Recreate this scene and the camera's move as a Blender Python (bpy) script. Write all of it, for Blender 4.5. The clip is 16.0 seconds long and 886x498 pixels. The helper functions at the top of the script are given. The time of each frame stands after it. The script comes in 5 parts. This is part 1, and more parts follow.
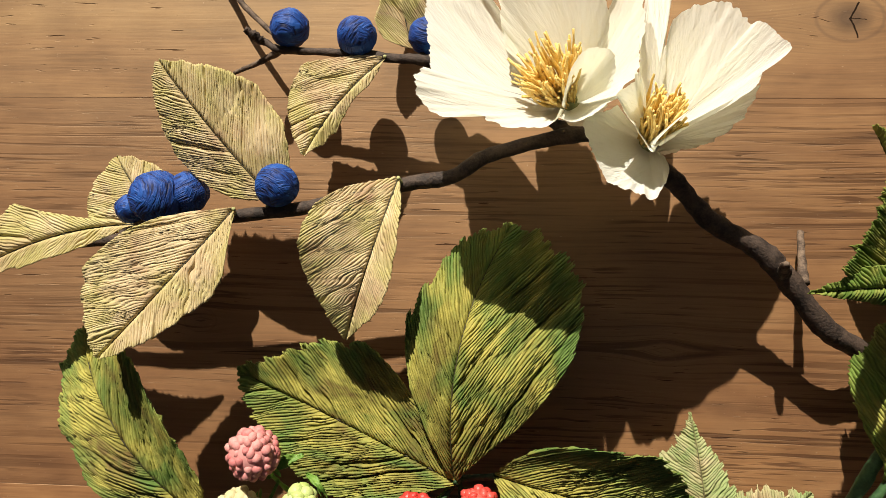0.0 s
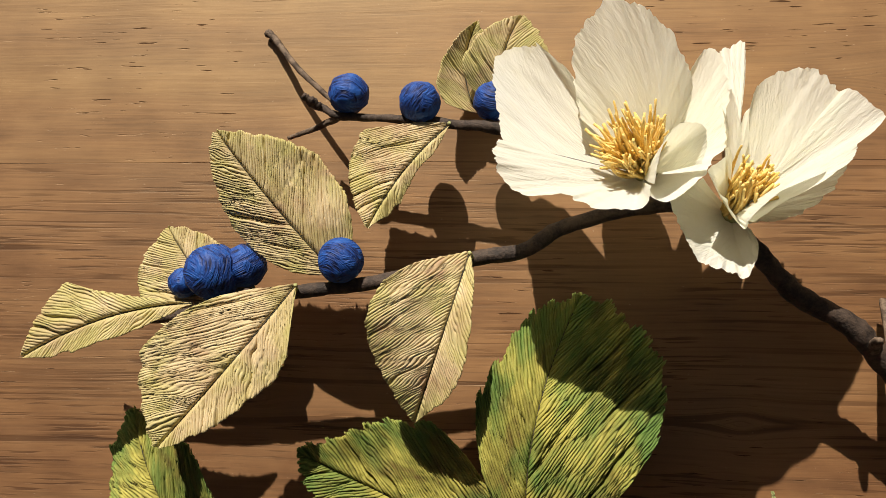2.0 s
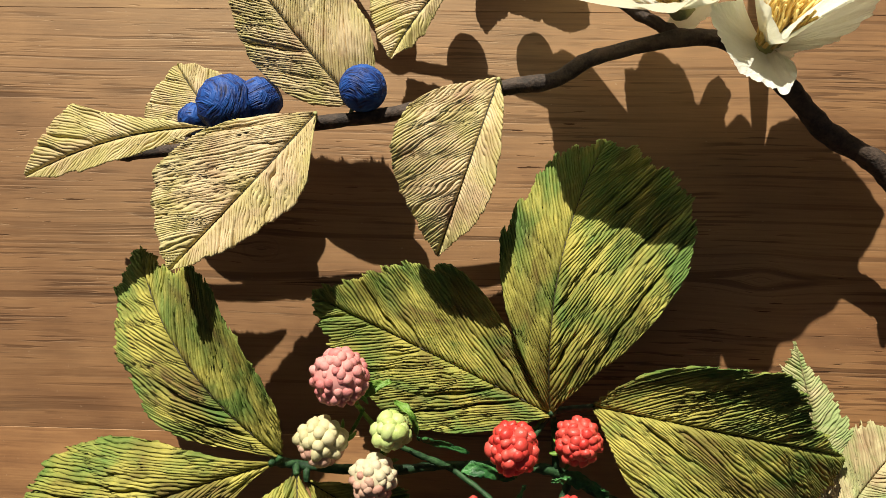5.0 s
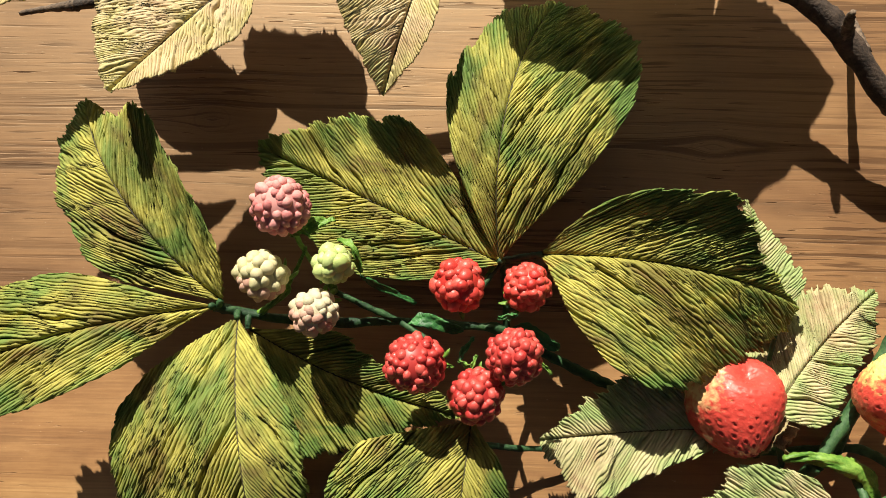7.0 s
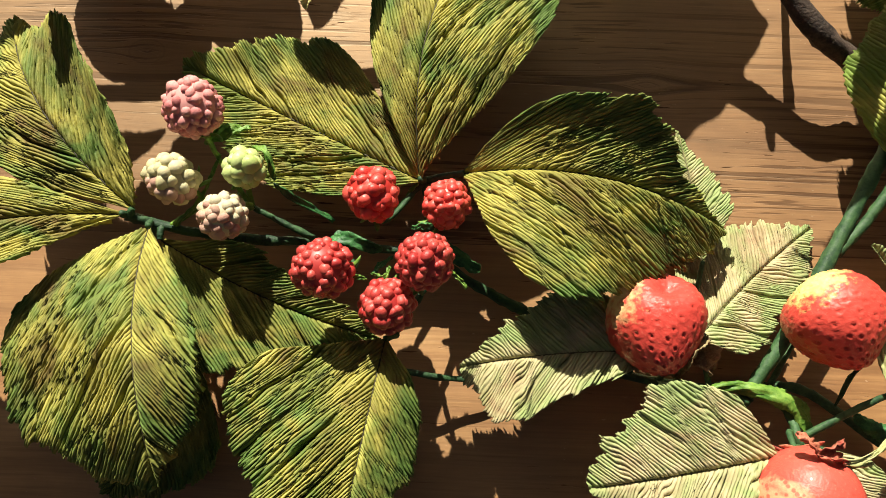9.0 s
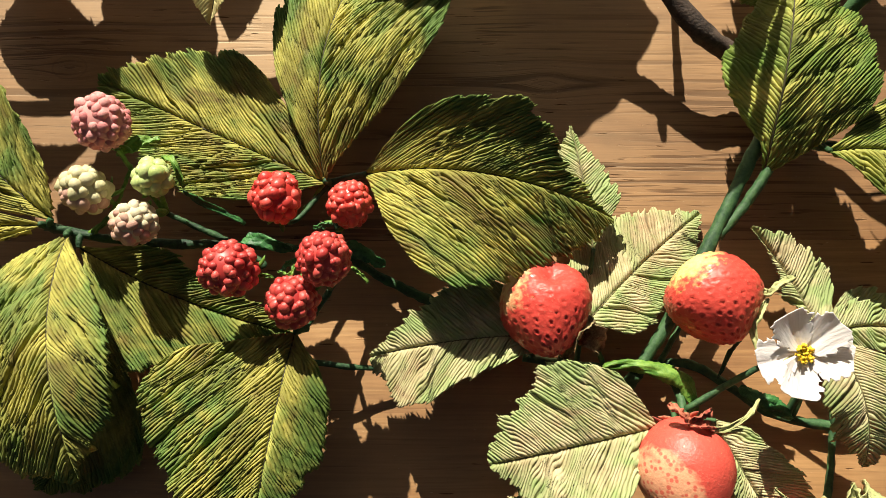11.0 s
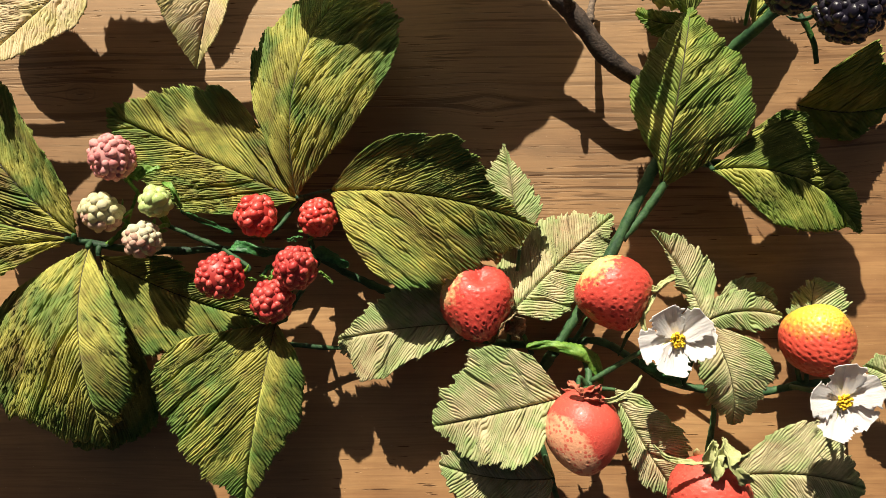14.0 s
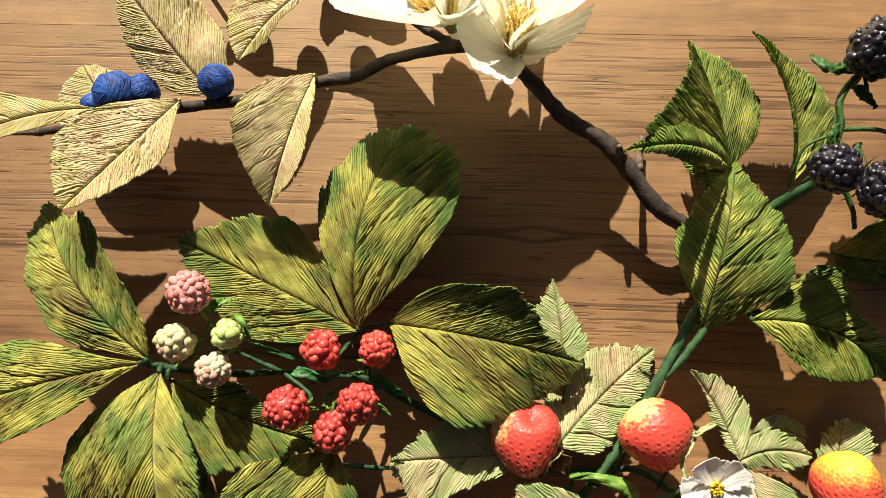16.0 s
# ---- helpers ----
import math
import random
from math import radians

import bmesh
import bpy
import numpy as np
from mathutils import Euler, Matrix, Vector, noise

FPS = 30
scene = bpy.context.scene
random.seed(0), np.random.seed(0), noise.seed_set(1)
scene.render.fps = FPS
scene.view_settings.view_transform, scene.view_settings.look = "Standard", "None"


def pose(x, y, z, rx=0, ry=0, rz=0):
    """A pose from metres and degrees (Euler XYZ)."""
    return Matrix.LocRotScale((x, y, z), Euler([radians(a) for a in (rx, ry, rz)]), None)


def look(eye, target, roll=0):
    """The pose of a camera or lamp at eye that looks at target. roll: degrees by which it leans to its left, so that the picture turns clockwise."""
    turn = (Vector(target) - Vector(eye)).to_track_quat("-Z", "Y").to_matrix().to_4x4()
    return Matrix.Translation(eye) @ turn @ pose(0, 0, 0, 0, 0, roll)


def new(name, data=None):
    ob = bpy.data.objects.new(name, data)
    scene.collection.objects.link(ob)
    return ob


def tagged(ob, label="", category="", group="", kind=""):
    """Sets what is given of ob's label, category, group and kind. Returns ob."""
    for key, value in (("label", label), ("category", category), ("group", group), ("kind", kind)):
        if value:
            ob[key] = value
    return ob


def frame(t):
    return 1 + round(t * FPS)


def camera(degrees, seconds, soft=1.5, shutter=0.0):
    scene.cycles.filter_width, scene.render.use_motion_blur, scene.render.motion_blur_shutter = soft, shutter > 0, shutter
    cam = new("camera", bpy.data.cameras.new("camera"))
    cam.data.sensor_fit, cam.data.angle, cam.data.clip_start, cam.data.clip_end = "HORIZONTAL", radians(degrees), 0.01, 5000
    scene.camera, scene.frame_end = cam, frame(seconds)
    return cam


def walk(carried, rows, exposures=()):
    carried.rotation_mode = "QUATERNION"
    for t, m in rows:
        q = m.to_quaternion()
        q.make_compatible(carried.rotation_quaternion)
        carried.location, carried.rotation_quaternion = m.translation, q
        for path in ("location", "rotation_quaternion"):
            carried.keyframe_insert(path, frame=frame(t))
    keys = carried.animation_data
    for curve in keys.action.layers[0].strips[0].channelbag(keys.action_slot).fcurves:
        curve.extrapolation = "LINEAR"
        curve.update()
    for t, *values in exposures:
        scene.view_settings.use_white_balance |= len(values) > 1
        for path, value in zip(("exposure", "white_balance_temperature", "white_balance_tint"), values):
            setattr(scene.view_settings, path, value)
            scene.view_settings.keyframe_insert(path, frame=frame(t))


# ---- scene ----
cam = camera(60.39, 16.0, soft=0.6)
# seconds, place over the table in metres, turn in degrees
PATH = [
    (0, 0.0783, 0.0672, 0.3686, 1.04, 4.11, 2.97),
    (0.5, 0.0758, 0.0783, 0.3705, 2.12, 4.30, 2.50),
    (1, 0.0691, 0.0859, 0.3656, 2.57, 4.33, 2.17),
    (1.5, 0.0592, 0.0889, 0.3618, 2.71, 4.31, 2.29),
    (2, 0.0475, 0.0882, 0.3570, 2.66, 4.19, 2.43),
    (2.5, 0.0335, 0.0838, 0.3544, 2.44, 3.97, 2.70),
    (3, 0.0215, 0.0783, 0.3545, 2.23, 3.49, 2.97),
    (3.2, 0.0184, 0.0740, 0.3520, 2.26, 3.32, 3.12),
    (5.3, 0.0307, 0.0136, 0.3454, 1.59, 1.86, 3.24),
    (5.5, 0.0325, 0.0052, 0.3452, 1.45, 1.87, 3.13),
    (6, 0.0371, -0.0138, 0.3449, 1.77, 1.92, 3.14),
    (6.5, 0.0402, -0.0356, 0.3402, 2.98, 0.79, 3.20),
    (7, 0.0501, -0.0559, 0.3362, 5.77, 1.23, 3.19),
    (7.5, 0.0577, -0.0716, 0.3326, 7.67, 1.01, 3.21),
    (8, 0.0653, -0.0883, 0.3292, 9.19, 1.11, 4.14),
    (8.5, 0.0729, -0.1027, 0.3243, 9.89, 1.05, 4.47),
    (9, 0.0867, -0.1072, 0.3218, 10.14, 1.44, 4.34),
    (9.5, 0.1007, -0.1086, 0.3201, 9.86, 1.48, 3.75),
    (9.7, 0.1043, -0.1098, 0.3205, 9.57, 1.48, 3.61),
    (11.8, 0.1323, -0.1035, 0.3577, 10.09, 0.76, 1.43),
    (12, 0.1356, -0.1015, 0.3624, 10.22, 1.20, 1.45),
    (12.5, 0.1450, -0.0938, 0.3751, 9.32, 2.04, 1.32),
    (13, 0.1520, -0.0913, 0.3830, 6.61, 2.18, 1.15),
    (13.5, 0.1560, -0.0885, 0.3971, 5.02, 1.47, 1.21),
    (14, 0.1497, -0.0818, 0.4111, 4.33, 1.62, 1.43),
    (14.5, 0.1377, -0.0738, 0.4305, 5.25, 1.67, 1.46),
    (15, 0.1261, -0.0617, 0.4350, 5.22, 1.32, 2.21),
    (15.5, 0.1223, -0.0400, 0.4361, 5.22, 1.55, 2.66),
    (16, 0.1181, -0.0186, 0.4388, 4.91, 1.26, 3.51),
]
walk(cam, [(t, pose(*row)) for t, *row in PATH], [(0, 0.46, 7200, 10), (1, 0.34, 7200, 10), (3, 0.30, 7200, 10), (5.5, 0.62, 7200, 6), (7.5, 0.88, 7200, 6), (9, 0.95, 7200, 6), (12, 0.87, 7200, 6), (14.5, 0.78, 7200, 6), (16, 0.85, 7200, 6)])

# ---- light ----
SUN_FROM = Vector((-0.37, 1.38, 1.0)).normalized()
sun = new("sun", bpy.data.lights.new("sun", "SUN"))
sun.data.energy, sun.data.angle, sun.data.color = 5.0, radians(0.55), (1.0, 0.96, 0.90)
sun.matrix_world = look(SUN_FROM * 3, (0, 0, 0))
world = bpy.data.worlds.new("sky")
scene.world = world
world.use_nodes = True
sky = world.node_tree.nodes.new("ShaderNodeTexSky")
sky.sky_type, sky.sun_disc = "NISHITA", False
sky.air_density, sky.dust_density, sky.ozone_density = 0.5, 5.0, 0.0
sky.sun_elevation = math.asin(SUN_FROM.z)
sky.sun_rotation = math.atan2(SUN_FROM.x, SUN_FROM.y)
world.node_tree.links.new(sky.outputs[0], world.node_tree.nodes["Background"].inputs[0])
world.node_tree.nodes["Background"].inputs[1].default_value = 0.0185


# ---- materials ----
class Mat:
    """A node material in the making."""

    def __init__(self, name):
        self.m = bpy.data.materials.new(name)
        self.m.use_nodes = True
        self.t = self.m.node_tree
        self.b = self.t.nodes["Principled BSDF"]
        self.out = self.t.nodes["Material Output"]

    def n(self, kind, ins=(), **props):
        node = self.t.nodes.new("ShaderNode" + kind)
        for k, v in props.items():
            setattr(node, k, v)
        for k, v in dict(ins).items():
            self.put(node.inputs[k], v)
        return node

    def put(self, socket, v):
        if isinstance(v, bpy.types.NodeSocket):
            self.t.links.new(v, socket)
        else:
            socket.default_value = v

    def math(self, op, a, b=0.0, c=0.0):
        return self.n("Math", {0: a, 1: b, 2: c}, operation=op).outputs[0]

    def scaled(self, vec, s):
        return self.n("Mapping", {"Vector": vec, "Scale": s}).outputs[0]

    def noise(self, vec, scale, detail=3.0, rough=0.55, dist=0.0):
        return self.n("TexNoise", {"Vector": vec, "Scale": scale, "Detail": detail, "Roughness": rough, "Distortion": dist}).outputs[0]

    def ramp(self, fac, *stops):
        r = self.n("ValToRGB", {0: fac})
        el = r.color_ramp.elements
        while len(el) < len(stops):
            el.new(0.5)
        for e, (p, c) in zip(el, stops):
            e.position, e.color = p, (*c, 1) if len(c) == 3 else c
        return r.outputs[0]

    def mix(self, fac, a, b, blend="MIX"):
        node = self.n("Mix", data_type="RGBA", blend_type=blend)
        for s, v in ((node.inputs[0], fac), (node.inputs[6], a), (node.inputs[7], b)):
            self.put(s, (*v, 1) if isinstance(v, tuple) and len(v) == 3 else v)
        return node.outputs[2]

    def bump(self, height, dist, strength=1.0, under=None):
        ins = {"Height": height, "Distance": dist, "Strength": strength}
        if under is not None:
            ins["Normal"] = under
        return self.n("Bump", ins).outputs[0]

    def done(self, color, rough=0.6, normal=None, spec=0.4, through_light=0.0, through_tint=None, coat=0.0):
        self.put(self.b.inputs["Base Color"], (*color, 1) if isinstance(color, tuple) else color)
        self.put(self.b.inputs["Roughness"], rough)
        self.b.inputs["Specular IOR Level"].default_value = spec
        self.b.inputs["Coat Weight"].default_value = coat
        if normal is not None:
            self.put(self.b.inputs["Normal"], normal)
        if through_light:
            tr = self.n("BsdfTranslucent", {"Color": through_tint if through_tint is not None else color})
            mx = self.n("MixShader", {0: through_light, 1: self.b.outputs[0], 2: tr.outputs[0]})
            self.t.links.new(mx.outputs[0], self.out.inputs[0])
        return self.m


def rnd(m):
    return m.n("ObjectInfo").outputs["Random"]


def crepe(name, light, mid, deep, green, green_amount, crease=0.0007, thru=0.12, rough=0.7, fold_shade=0.8, wiggle=0.0014, crack_or_fold_dark=(0.018, 0.013, 0.004)):
    """Crepe paper: fine pleats along the side veins, brushed colour that follows them, dark lines painted in for the
    shade of its folds.
    """
    m = Mat(name)
    uv = m.n("UVMap", uv_map="crepe").outputs[0]
    leaf = m.n("UVMap", uv_map="leaf").outputs[0]
    r = rnd(m)
    off = m.n("CombineXYZ", {0: m.math("MULTIPLY", r, 7.3), 1: m.math("MULTIPLY", r, 3.1), 2: m.math("MULTIPLY", r, 11.0)}).outputs[0]
    vec = m.n("VectorMath", {0: uv, 1: off}, operation="ADD").outputs[0]
    lvec = m.n("VectorMath", {0: leaf, 1: off}, operation="ADD").outputs[0]
    warp = m.math("ADD", m.noise(m.scaled(vec, (110, 150, 1)), 1.0, 2.0), m.math("MULTIPLY", m.noise(m.scaled(vec, (420, 420, 1)), 1.0, 1.0), 0.25))
    wv = m.n("VectorMath", {0: vec, 1: m.n("VectorMath", {0: m.n("CombineXYZ", {0: warp}).outputs[0], 1: (wiggle, 0, 0)}, operation="MULTIPLY").outputs[0]}, operation="ADD").outputs[0]
    fine = m.noise(m.scaled(wv, (1300, 30, 1)), 1.0, 2.0, 0.5)
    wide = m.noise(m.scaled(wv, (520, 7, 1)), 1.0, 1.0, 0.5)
    # Narrow dark lines: the shade of deep folds painted into the colour.
    fold_lines = m.ramp(m.math("ABSOLUTE", m.math("SUBTRACT", wide, 0.5)), (0.010, (1, 1, 1)), (0.050, (0, 0, 0)))
    grain = m.noise(m.scaled(vec, (2500, 900, 1)), 1.0, 2.0)
    strokes = m.noise(m.scaled(wv, (430, 5.5, 1)), 1.0, 2.0, 0.6)
    fine_strokes = m.noise(m.scaled(wv, (1000, 7, 1)), 1.0, 1.5, 0.6)
    patch = m.noise(m.scaled(lvec, (4.6, 3.6, 1)), 1.0, 3.0, 0.6, 0.6)
    patch2 = m.noise(m.scaled(lvec, (3.8, 3.0, 1)), 1.0, 3.0, 0.6, 0.6)
    mixed = m.math("ADD", m.math("MULTIPLY", patch, 0.68), m.math("ADD", m.math("MULTIPLY", strokes, 0.26), m.math("MULTIPLY", fine_strokes, 0.08)))
    mixed2 = m.math("ADD", m.math("MULTIPLY", patch2, 0.60), m.math("ADD", m.math("MULTIPLY", strokes, -0.12), m.math("MULTIPLY", fine_strokes, 0.06)))
    base = m.ramp(mixed, (0.37, deep), (0.48, mid), (0.60, light))
    rim = m.math("MULTIPLY", m.n("Attribute", attribute_name="rim").outputs["Fac"], 0.11)
    gm = m.math("MULTIPLY", m.ramp(m.math("ADD", mixed2, rim), (0.25, (0, 0, 0)), (0.41, (1, 1, 1))), green_amount)
    col = m.mix(gm, base, green)
    if fold_shade:
        col = m.mix(m.math("MULTIPLY", fold_lines, fold_shade), col, m.mix(0.8, col, crack_or_fold_dark))
    h = m.math("ADD", m.math("MULTIPLY", fine, 0.8), m.math("MULTIPLY", grain, 0.2))
    if not fold_shade:
        h = m.math("ADD", h, m.math("MULTIPLY", m.noise(m.scaled(wv, (620, 110, 1)), 1.0, 4.0, 0.65), 2.4))
    return m.done(col, rough, m.bump(h, crease), 0.25, thru, None if fold_shade else m.mix(1.0, col, (1.0, 0.985, 0.86), "MULTIPLY"))


BEIGE = crepe("beige_crepe", (0.68, 0.55, 0.335), (0.53, 0.405, 0.235), (0.42, 0.27, 0.17), (0.47, 0.45, 0.14), 0.60, 0.0005, 0.12, fold_shade=0.1, crack_or_fold_dark=(0.14, 0.09, 0.03))
OLIVE = crepe("olive_crepe", (0.46, 0.415, 0.102), (0.26, 0.24, 0.054), (0.165, 0.115, 0.036), (0.085, 0.195, 0.044), 0.80, 0.0008, 0.10, fold_shade=0.14)
FOREST = crepe("forest_crepe", (0.44, 0.42, 0.105), (0.23, 0.26, 0.054), (0.13, 0.13, 0.028), (0.085, 0.185, 0.03), 0.74, 0.0008, 0.10, fold_shade=0.14)
PALE = crepe("pale_crepe", (0.58, 0.50, 0.30), (0.45, 0.39, 0.22), (0.34, 0.245, 0.14), (0.25, 0.36, 0.13), 0.82, 0.0008, 0.10, fold_shade=0.2, crack_or_fold_dark=(0.10, 0.08, 0.03))
IVORY = crepe("ivory_crepe", (0.955, 0.96, 0.89), (0.945, 0.95, 0.87), (0.93, 0.93, 0.83), (0.945, 0.95, 0.86), 0.3, 0.00034, 0.40, 0.75, 0.0, wiggle=0.003)
WHITE = crepe("white_crepe", (0.90, 0.87, 0.88), (0.88, 0.85, 0.85), (0.84, 0.77, 0.78), (0.88, 0.85, 0.85), 0.2, 0.00018, 0.34, 0.75, 0.0)


def plain(name, a, b, scale, rough, bump=0.0, stretch=(1, 1, 1), spec=0.4, lo=0.4, hi=0.6):
    m = Mat(name)
    v = m.scaled(m.n("TexCoord").outputs["Object"], stretch)
    r = rnd(m)
    v = m.n("VectorMath", {0: v, 1: m.n("CombineXYZ", {0: r, 1: r, 2: r}).outputs[0]}, operation="ADD").outputs[0]
    n1, n2 = m.noise(v, scale, 4.0), m.noise(v, scale * 5.5, 3.0)
    f = m.math("ADD", m.math("MULTIPLY", n1, 0.65), m.math("MULTIPLY", n2, 0.35))
    return m.done(m.ramp(f, (lo, a), (hi, b)), rough, m.bump(f, bump) if bump else None, spec)


BARK = plain("dark_bark", (0.022, 0.015, 0.012), (0.075, 0.050, 0.037), 160, 0.75, 0.0012)
TWIG = plain("grey_twig_bark", (0.05, 0.033, 0.024), (0.19, 0.135, 0.095), 180, 0.8, 0.0009)
TAPE = plain("green_paper_tape", (0.006, 0.030, 0.011), (0.030, 0.090, 0.028), 120, 0.65, 0.0009)
STRAW_TAPE = plain("grey_green_tape", (0.016, 0.055, 0.022), (0.055, 0.13, 0.045), 120, 0.6, 0.0005)
LEAFY = plain("leaf_green_tape", (0.05, 0.15, 0.015), (0.17, 0.30, 0.05), 140, 0.55, 0.0006)
BRACT = plain("deep_green_tape", (0.012, 0.075, 0.022), (0.05, 0.19, 0.05), 150, 0.5, 0.0007)
DEEP = plain("dark_leaf_tape", (0.010, 0.042, 0.008), (0.045, 0.125, 0.020), 150, 0.55, 0.0008)
SEPAL = plain("pale_sepal", (0.28, 0.31, 0.12), (0.43, 0.42, 0.20), 200, 0.7, 0.0004)
DRY = plain("dry_brown_sepal", (0.10, 0.07, 0.03), (0.32, 0.26, 0.13), 200, 0.7, 0.0004)
PINK_SEPAL = plain("red_sepal", (0.30, 0.05, 0.035), (0.45, 0.16, 0.09), 200, 0.7, 0.0004)
RIB_CREASE = plain("dark_rib_crease", (0.018, 0.015, 0.006), (0.05, 0.042, 0.016), 150, 0.7)
PALE_RIB_CREASE = plain("olive_rib_crease", (0.07, 0.06, 0.025), (0.16, 0.14, 0.06), 150, 0.7)
STAMEN = plain("ochre_stamen", (0.72, 0.47, 0.12), (0.90, 0.70, 0.28), 300, 0.7, 0.0003)
YELLOW = plain("yellow_stamen", (0.75, 0.45, 0.02), (0.9, 0.65, 0.05), 400, 0.7, 0.0003)


def bead(name, a, b, rough, coat=0.0, spec=0.5):
    """Painted clay: tone differs from bead to bead."""
    m = Mat(name)
    isl = rnd(m)
    v = m.n("TexCoord").outputs["Object"]
    n1, n2 = m.noise(v, 1.6, 3.0), m.noise(v, 5.0, 3.0)
    f = m.math("ADD", m.math("MULTIPLY", isl, 0.55), m.math("MULTIPLY", n1, 0.45))
    col = m.ramp(f, (0.2, a), (0.8, b))
    return m.done(col, m.math("ADD", rough - 0.08, m.math("MULTIPLY", n2, 0.16)), m.bump(n2, 0.00012), spec, coat=coat)


RED = bead("red_paint", (0.50, 0.030, 0.026), (0.68, 0.095, 0.075), 0.40, 0.10, 0.45)
DULL_RED = bead("dull_red_paint", (0.36, 0.022, 0.022), (0.58, 0.085, 0.070), 0.44, 0.06, 0.45)
PINK = bead("pink_clay", (0.50, 0.15, 0.15), (0.66, 0.30, 0.28), 0.62, 0.0, 0.3)
CREAM = bead("cream_clay", (0.48, 0.44, 0.24), (0.60, 0.54, 0.33), 0.6, 0.0, 0.3)
BLUSH = bead("blushed_cream_clay", (0.50, 0.46, 0.30), (0.58, 0.50, 0.36), 0.6, 0.0, 0.3)
ROSE = bead("rose_clay", (0.42, 0.22, 0.17), (0.55, 0.36, 0.27), 0.6, 0.0, 0.3)
LIME = bead("pale_green_clay", (0.36, 0.46, 0.13), (0.50, 0.60, 0.24), 0.45, 0.0, 0.4)
INK = bead("blue_black_paint", (0.006, 0.005, 0.010), (0.018, 0.014, 0.026), 0.32, 0.15)


def thread_blue():
    m = Mat("blue_wound_paper")
    v = m.n("TexCoord").outputs["Object"]
    r = rnd(m)
    rot = m.n("CombineXYZ", {0: m.math("MULTIPLY", r, 9.0), 1: m.math("MULTIPLY", r, 23.0), 2: 0.6}).outputs[0]
    turned = m.n("VectorRotate", {"Vector": v, "Rotation": rot}, rotation_type="EULER_XYZ").outputs[0]
    turned2 = m.n("VectorRotate", {"Vector": turned, "Rotation": (0.5, 0.3, 0.9)}, rotation_type="EULER_XYZ").outputs[0]
    one = m.noise(m.scaled(turned, (950, 120, 120)), 1.0, 2.0, 0.6, 0.4)
    two = m.noise(m.scaled(turned2, (950, 120, 120)), 1.0, 2.0, 0.6, 0.4)
    patch = m.noise(v, 150, 2.0)
    pick = m.ramp(patch, (0.46, (0, 0, 0)), (0.54, (1, 1, 1)))
    fine = m.n("Mix", {0: pick, 2: one, 3: two}).outputs[0]
    f = m.math("ADD", m.math("MULTIPLY", fine, 0.75), m.math("MULTIPLY", patch, 0.25))
    col = m.ramp(f, (0.38, (0.002, 0.010, 0.06)), (0.47, (0.006, 0.042, 0.22)), (0.60, (0.011, 0.082, 0.35)))
    return m.done(col, 0.6, m.bump(fine, 0.0013), 0.35)


BLUE = thread_blue()


def strawberry_paint(name, red, yellow, edge, soft=0.35, worn=0.0, gloss=0.3):
    """Red paint over yellow clay; the mesh attribute 'ripe' runs from the pale shoulder to the ripe side."""
    m = Mat(name)
    ripe = m.n("Attribute", attribute_name="ripe").outputs["Fac"]
    pit = m.n("Attribute", attribute_name="pit").outputs["Fac"]
    v = m.n("TexCoord").outputs["Object"]
    n1, n2, n3 = m.noise(v, 130, 4.0, 0.6), m.noise(v, 900, 3.0), m.noise(v, 420, 2.0, 0.5)
    k = m.math("ADD", ripe, m.math("ADD", m.math("MULTIPLY", m.math("SUBTRACT", n1, 0.5), 0.30), m.math("MULTIPLY", m.math("SUBTRACT", n3, 0.5), 0.22)))
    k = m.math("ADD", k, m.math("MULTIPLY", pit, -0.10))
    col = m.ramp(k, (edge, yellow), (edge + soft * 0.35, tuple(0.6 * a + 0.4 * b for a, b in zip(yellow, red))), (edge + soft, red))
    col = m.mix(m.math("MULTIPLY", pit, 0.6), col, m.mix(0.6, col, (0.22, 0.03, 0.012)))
    if worn:
        bare = m.math("ADD", ripe, m.math("MULTIPLY", m.math("SUBTRACT", m.noise(v, 160, 3.0, 0.55), 0.5), 0.55))
        dots = m.n("TexVoronoi", {"Vector": v, "Scale": 480.0, "Randomness": 0.75}).outputs["Distance"]
        rest = m.ramp(m.math("ADD", dots, m.math("MULTIPLY", m.math("SUBTRACT", n1, 0.5), 0.9)), (0.26, (0.2, 0.2, 0.2)), (0.46, (1, 1, 1)))
        col = m.mix(m.math("MULTIPLY", m.math("MULTIPLY", m.ramp(bare, (0.24, (1, 1, 1)), (0.36, (0, 0, 0))), rest), worn), col, (0.80, 0.44, 0.25))
    col = m.mix(m.ramp(n2, (0.60, (0, 0, 0)), (0.74, (0.18, 0.18, 0.18))), col, (0.75, 0.45, 0.30))
    return m.done(col, m.math("ADD", 0.34, m.math("MULTIPLY", n1, 0.2)), m.bump(n2, 0.00018), 0.35, coat=gloss)


STRAW_A = strawberry_paint("strawberry_red_cream", (0.60, 0.060, 0.046), (0.76, 0.56, 0.26), 0.01, 0.12)
STRAW_C = strawberry_paint("strawberry_red_yellow", (0.58, 0.062, 0.046), (0.74, 0.64, 0.22), 0.03, 0.11)
STRAW_D = strawberry_paint("strawberry_yellow_tip", (0.60, 0.070, 0.045), (0.80, 0.62, 0.07), 0.08, 0.30)
STRAW_B = strawberry_paint("strawberry_coral", (0.64, 0.085, 0.062), (0.80, 0.50, 0.32), -0.2, 0.10, 0.75, 0.15)


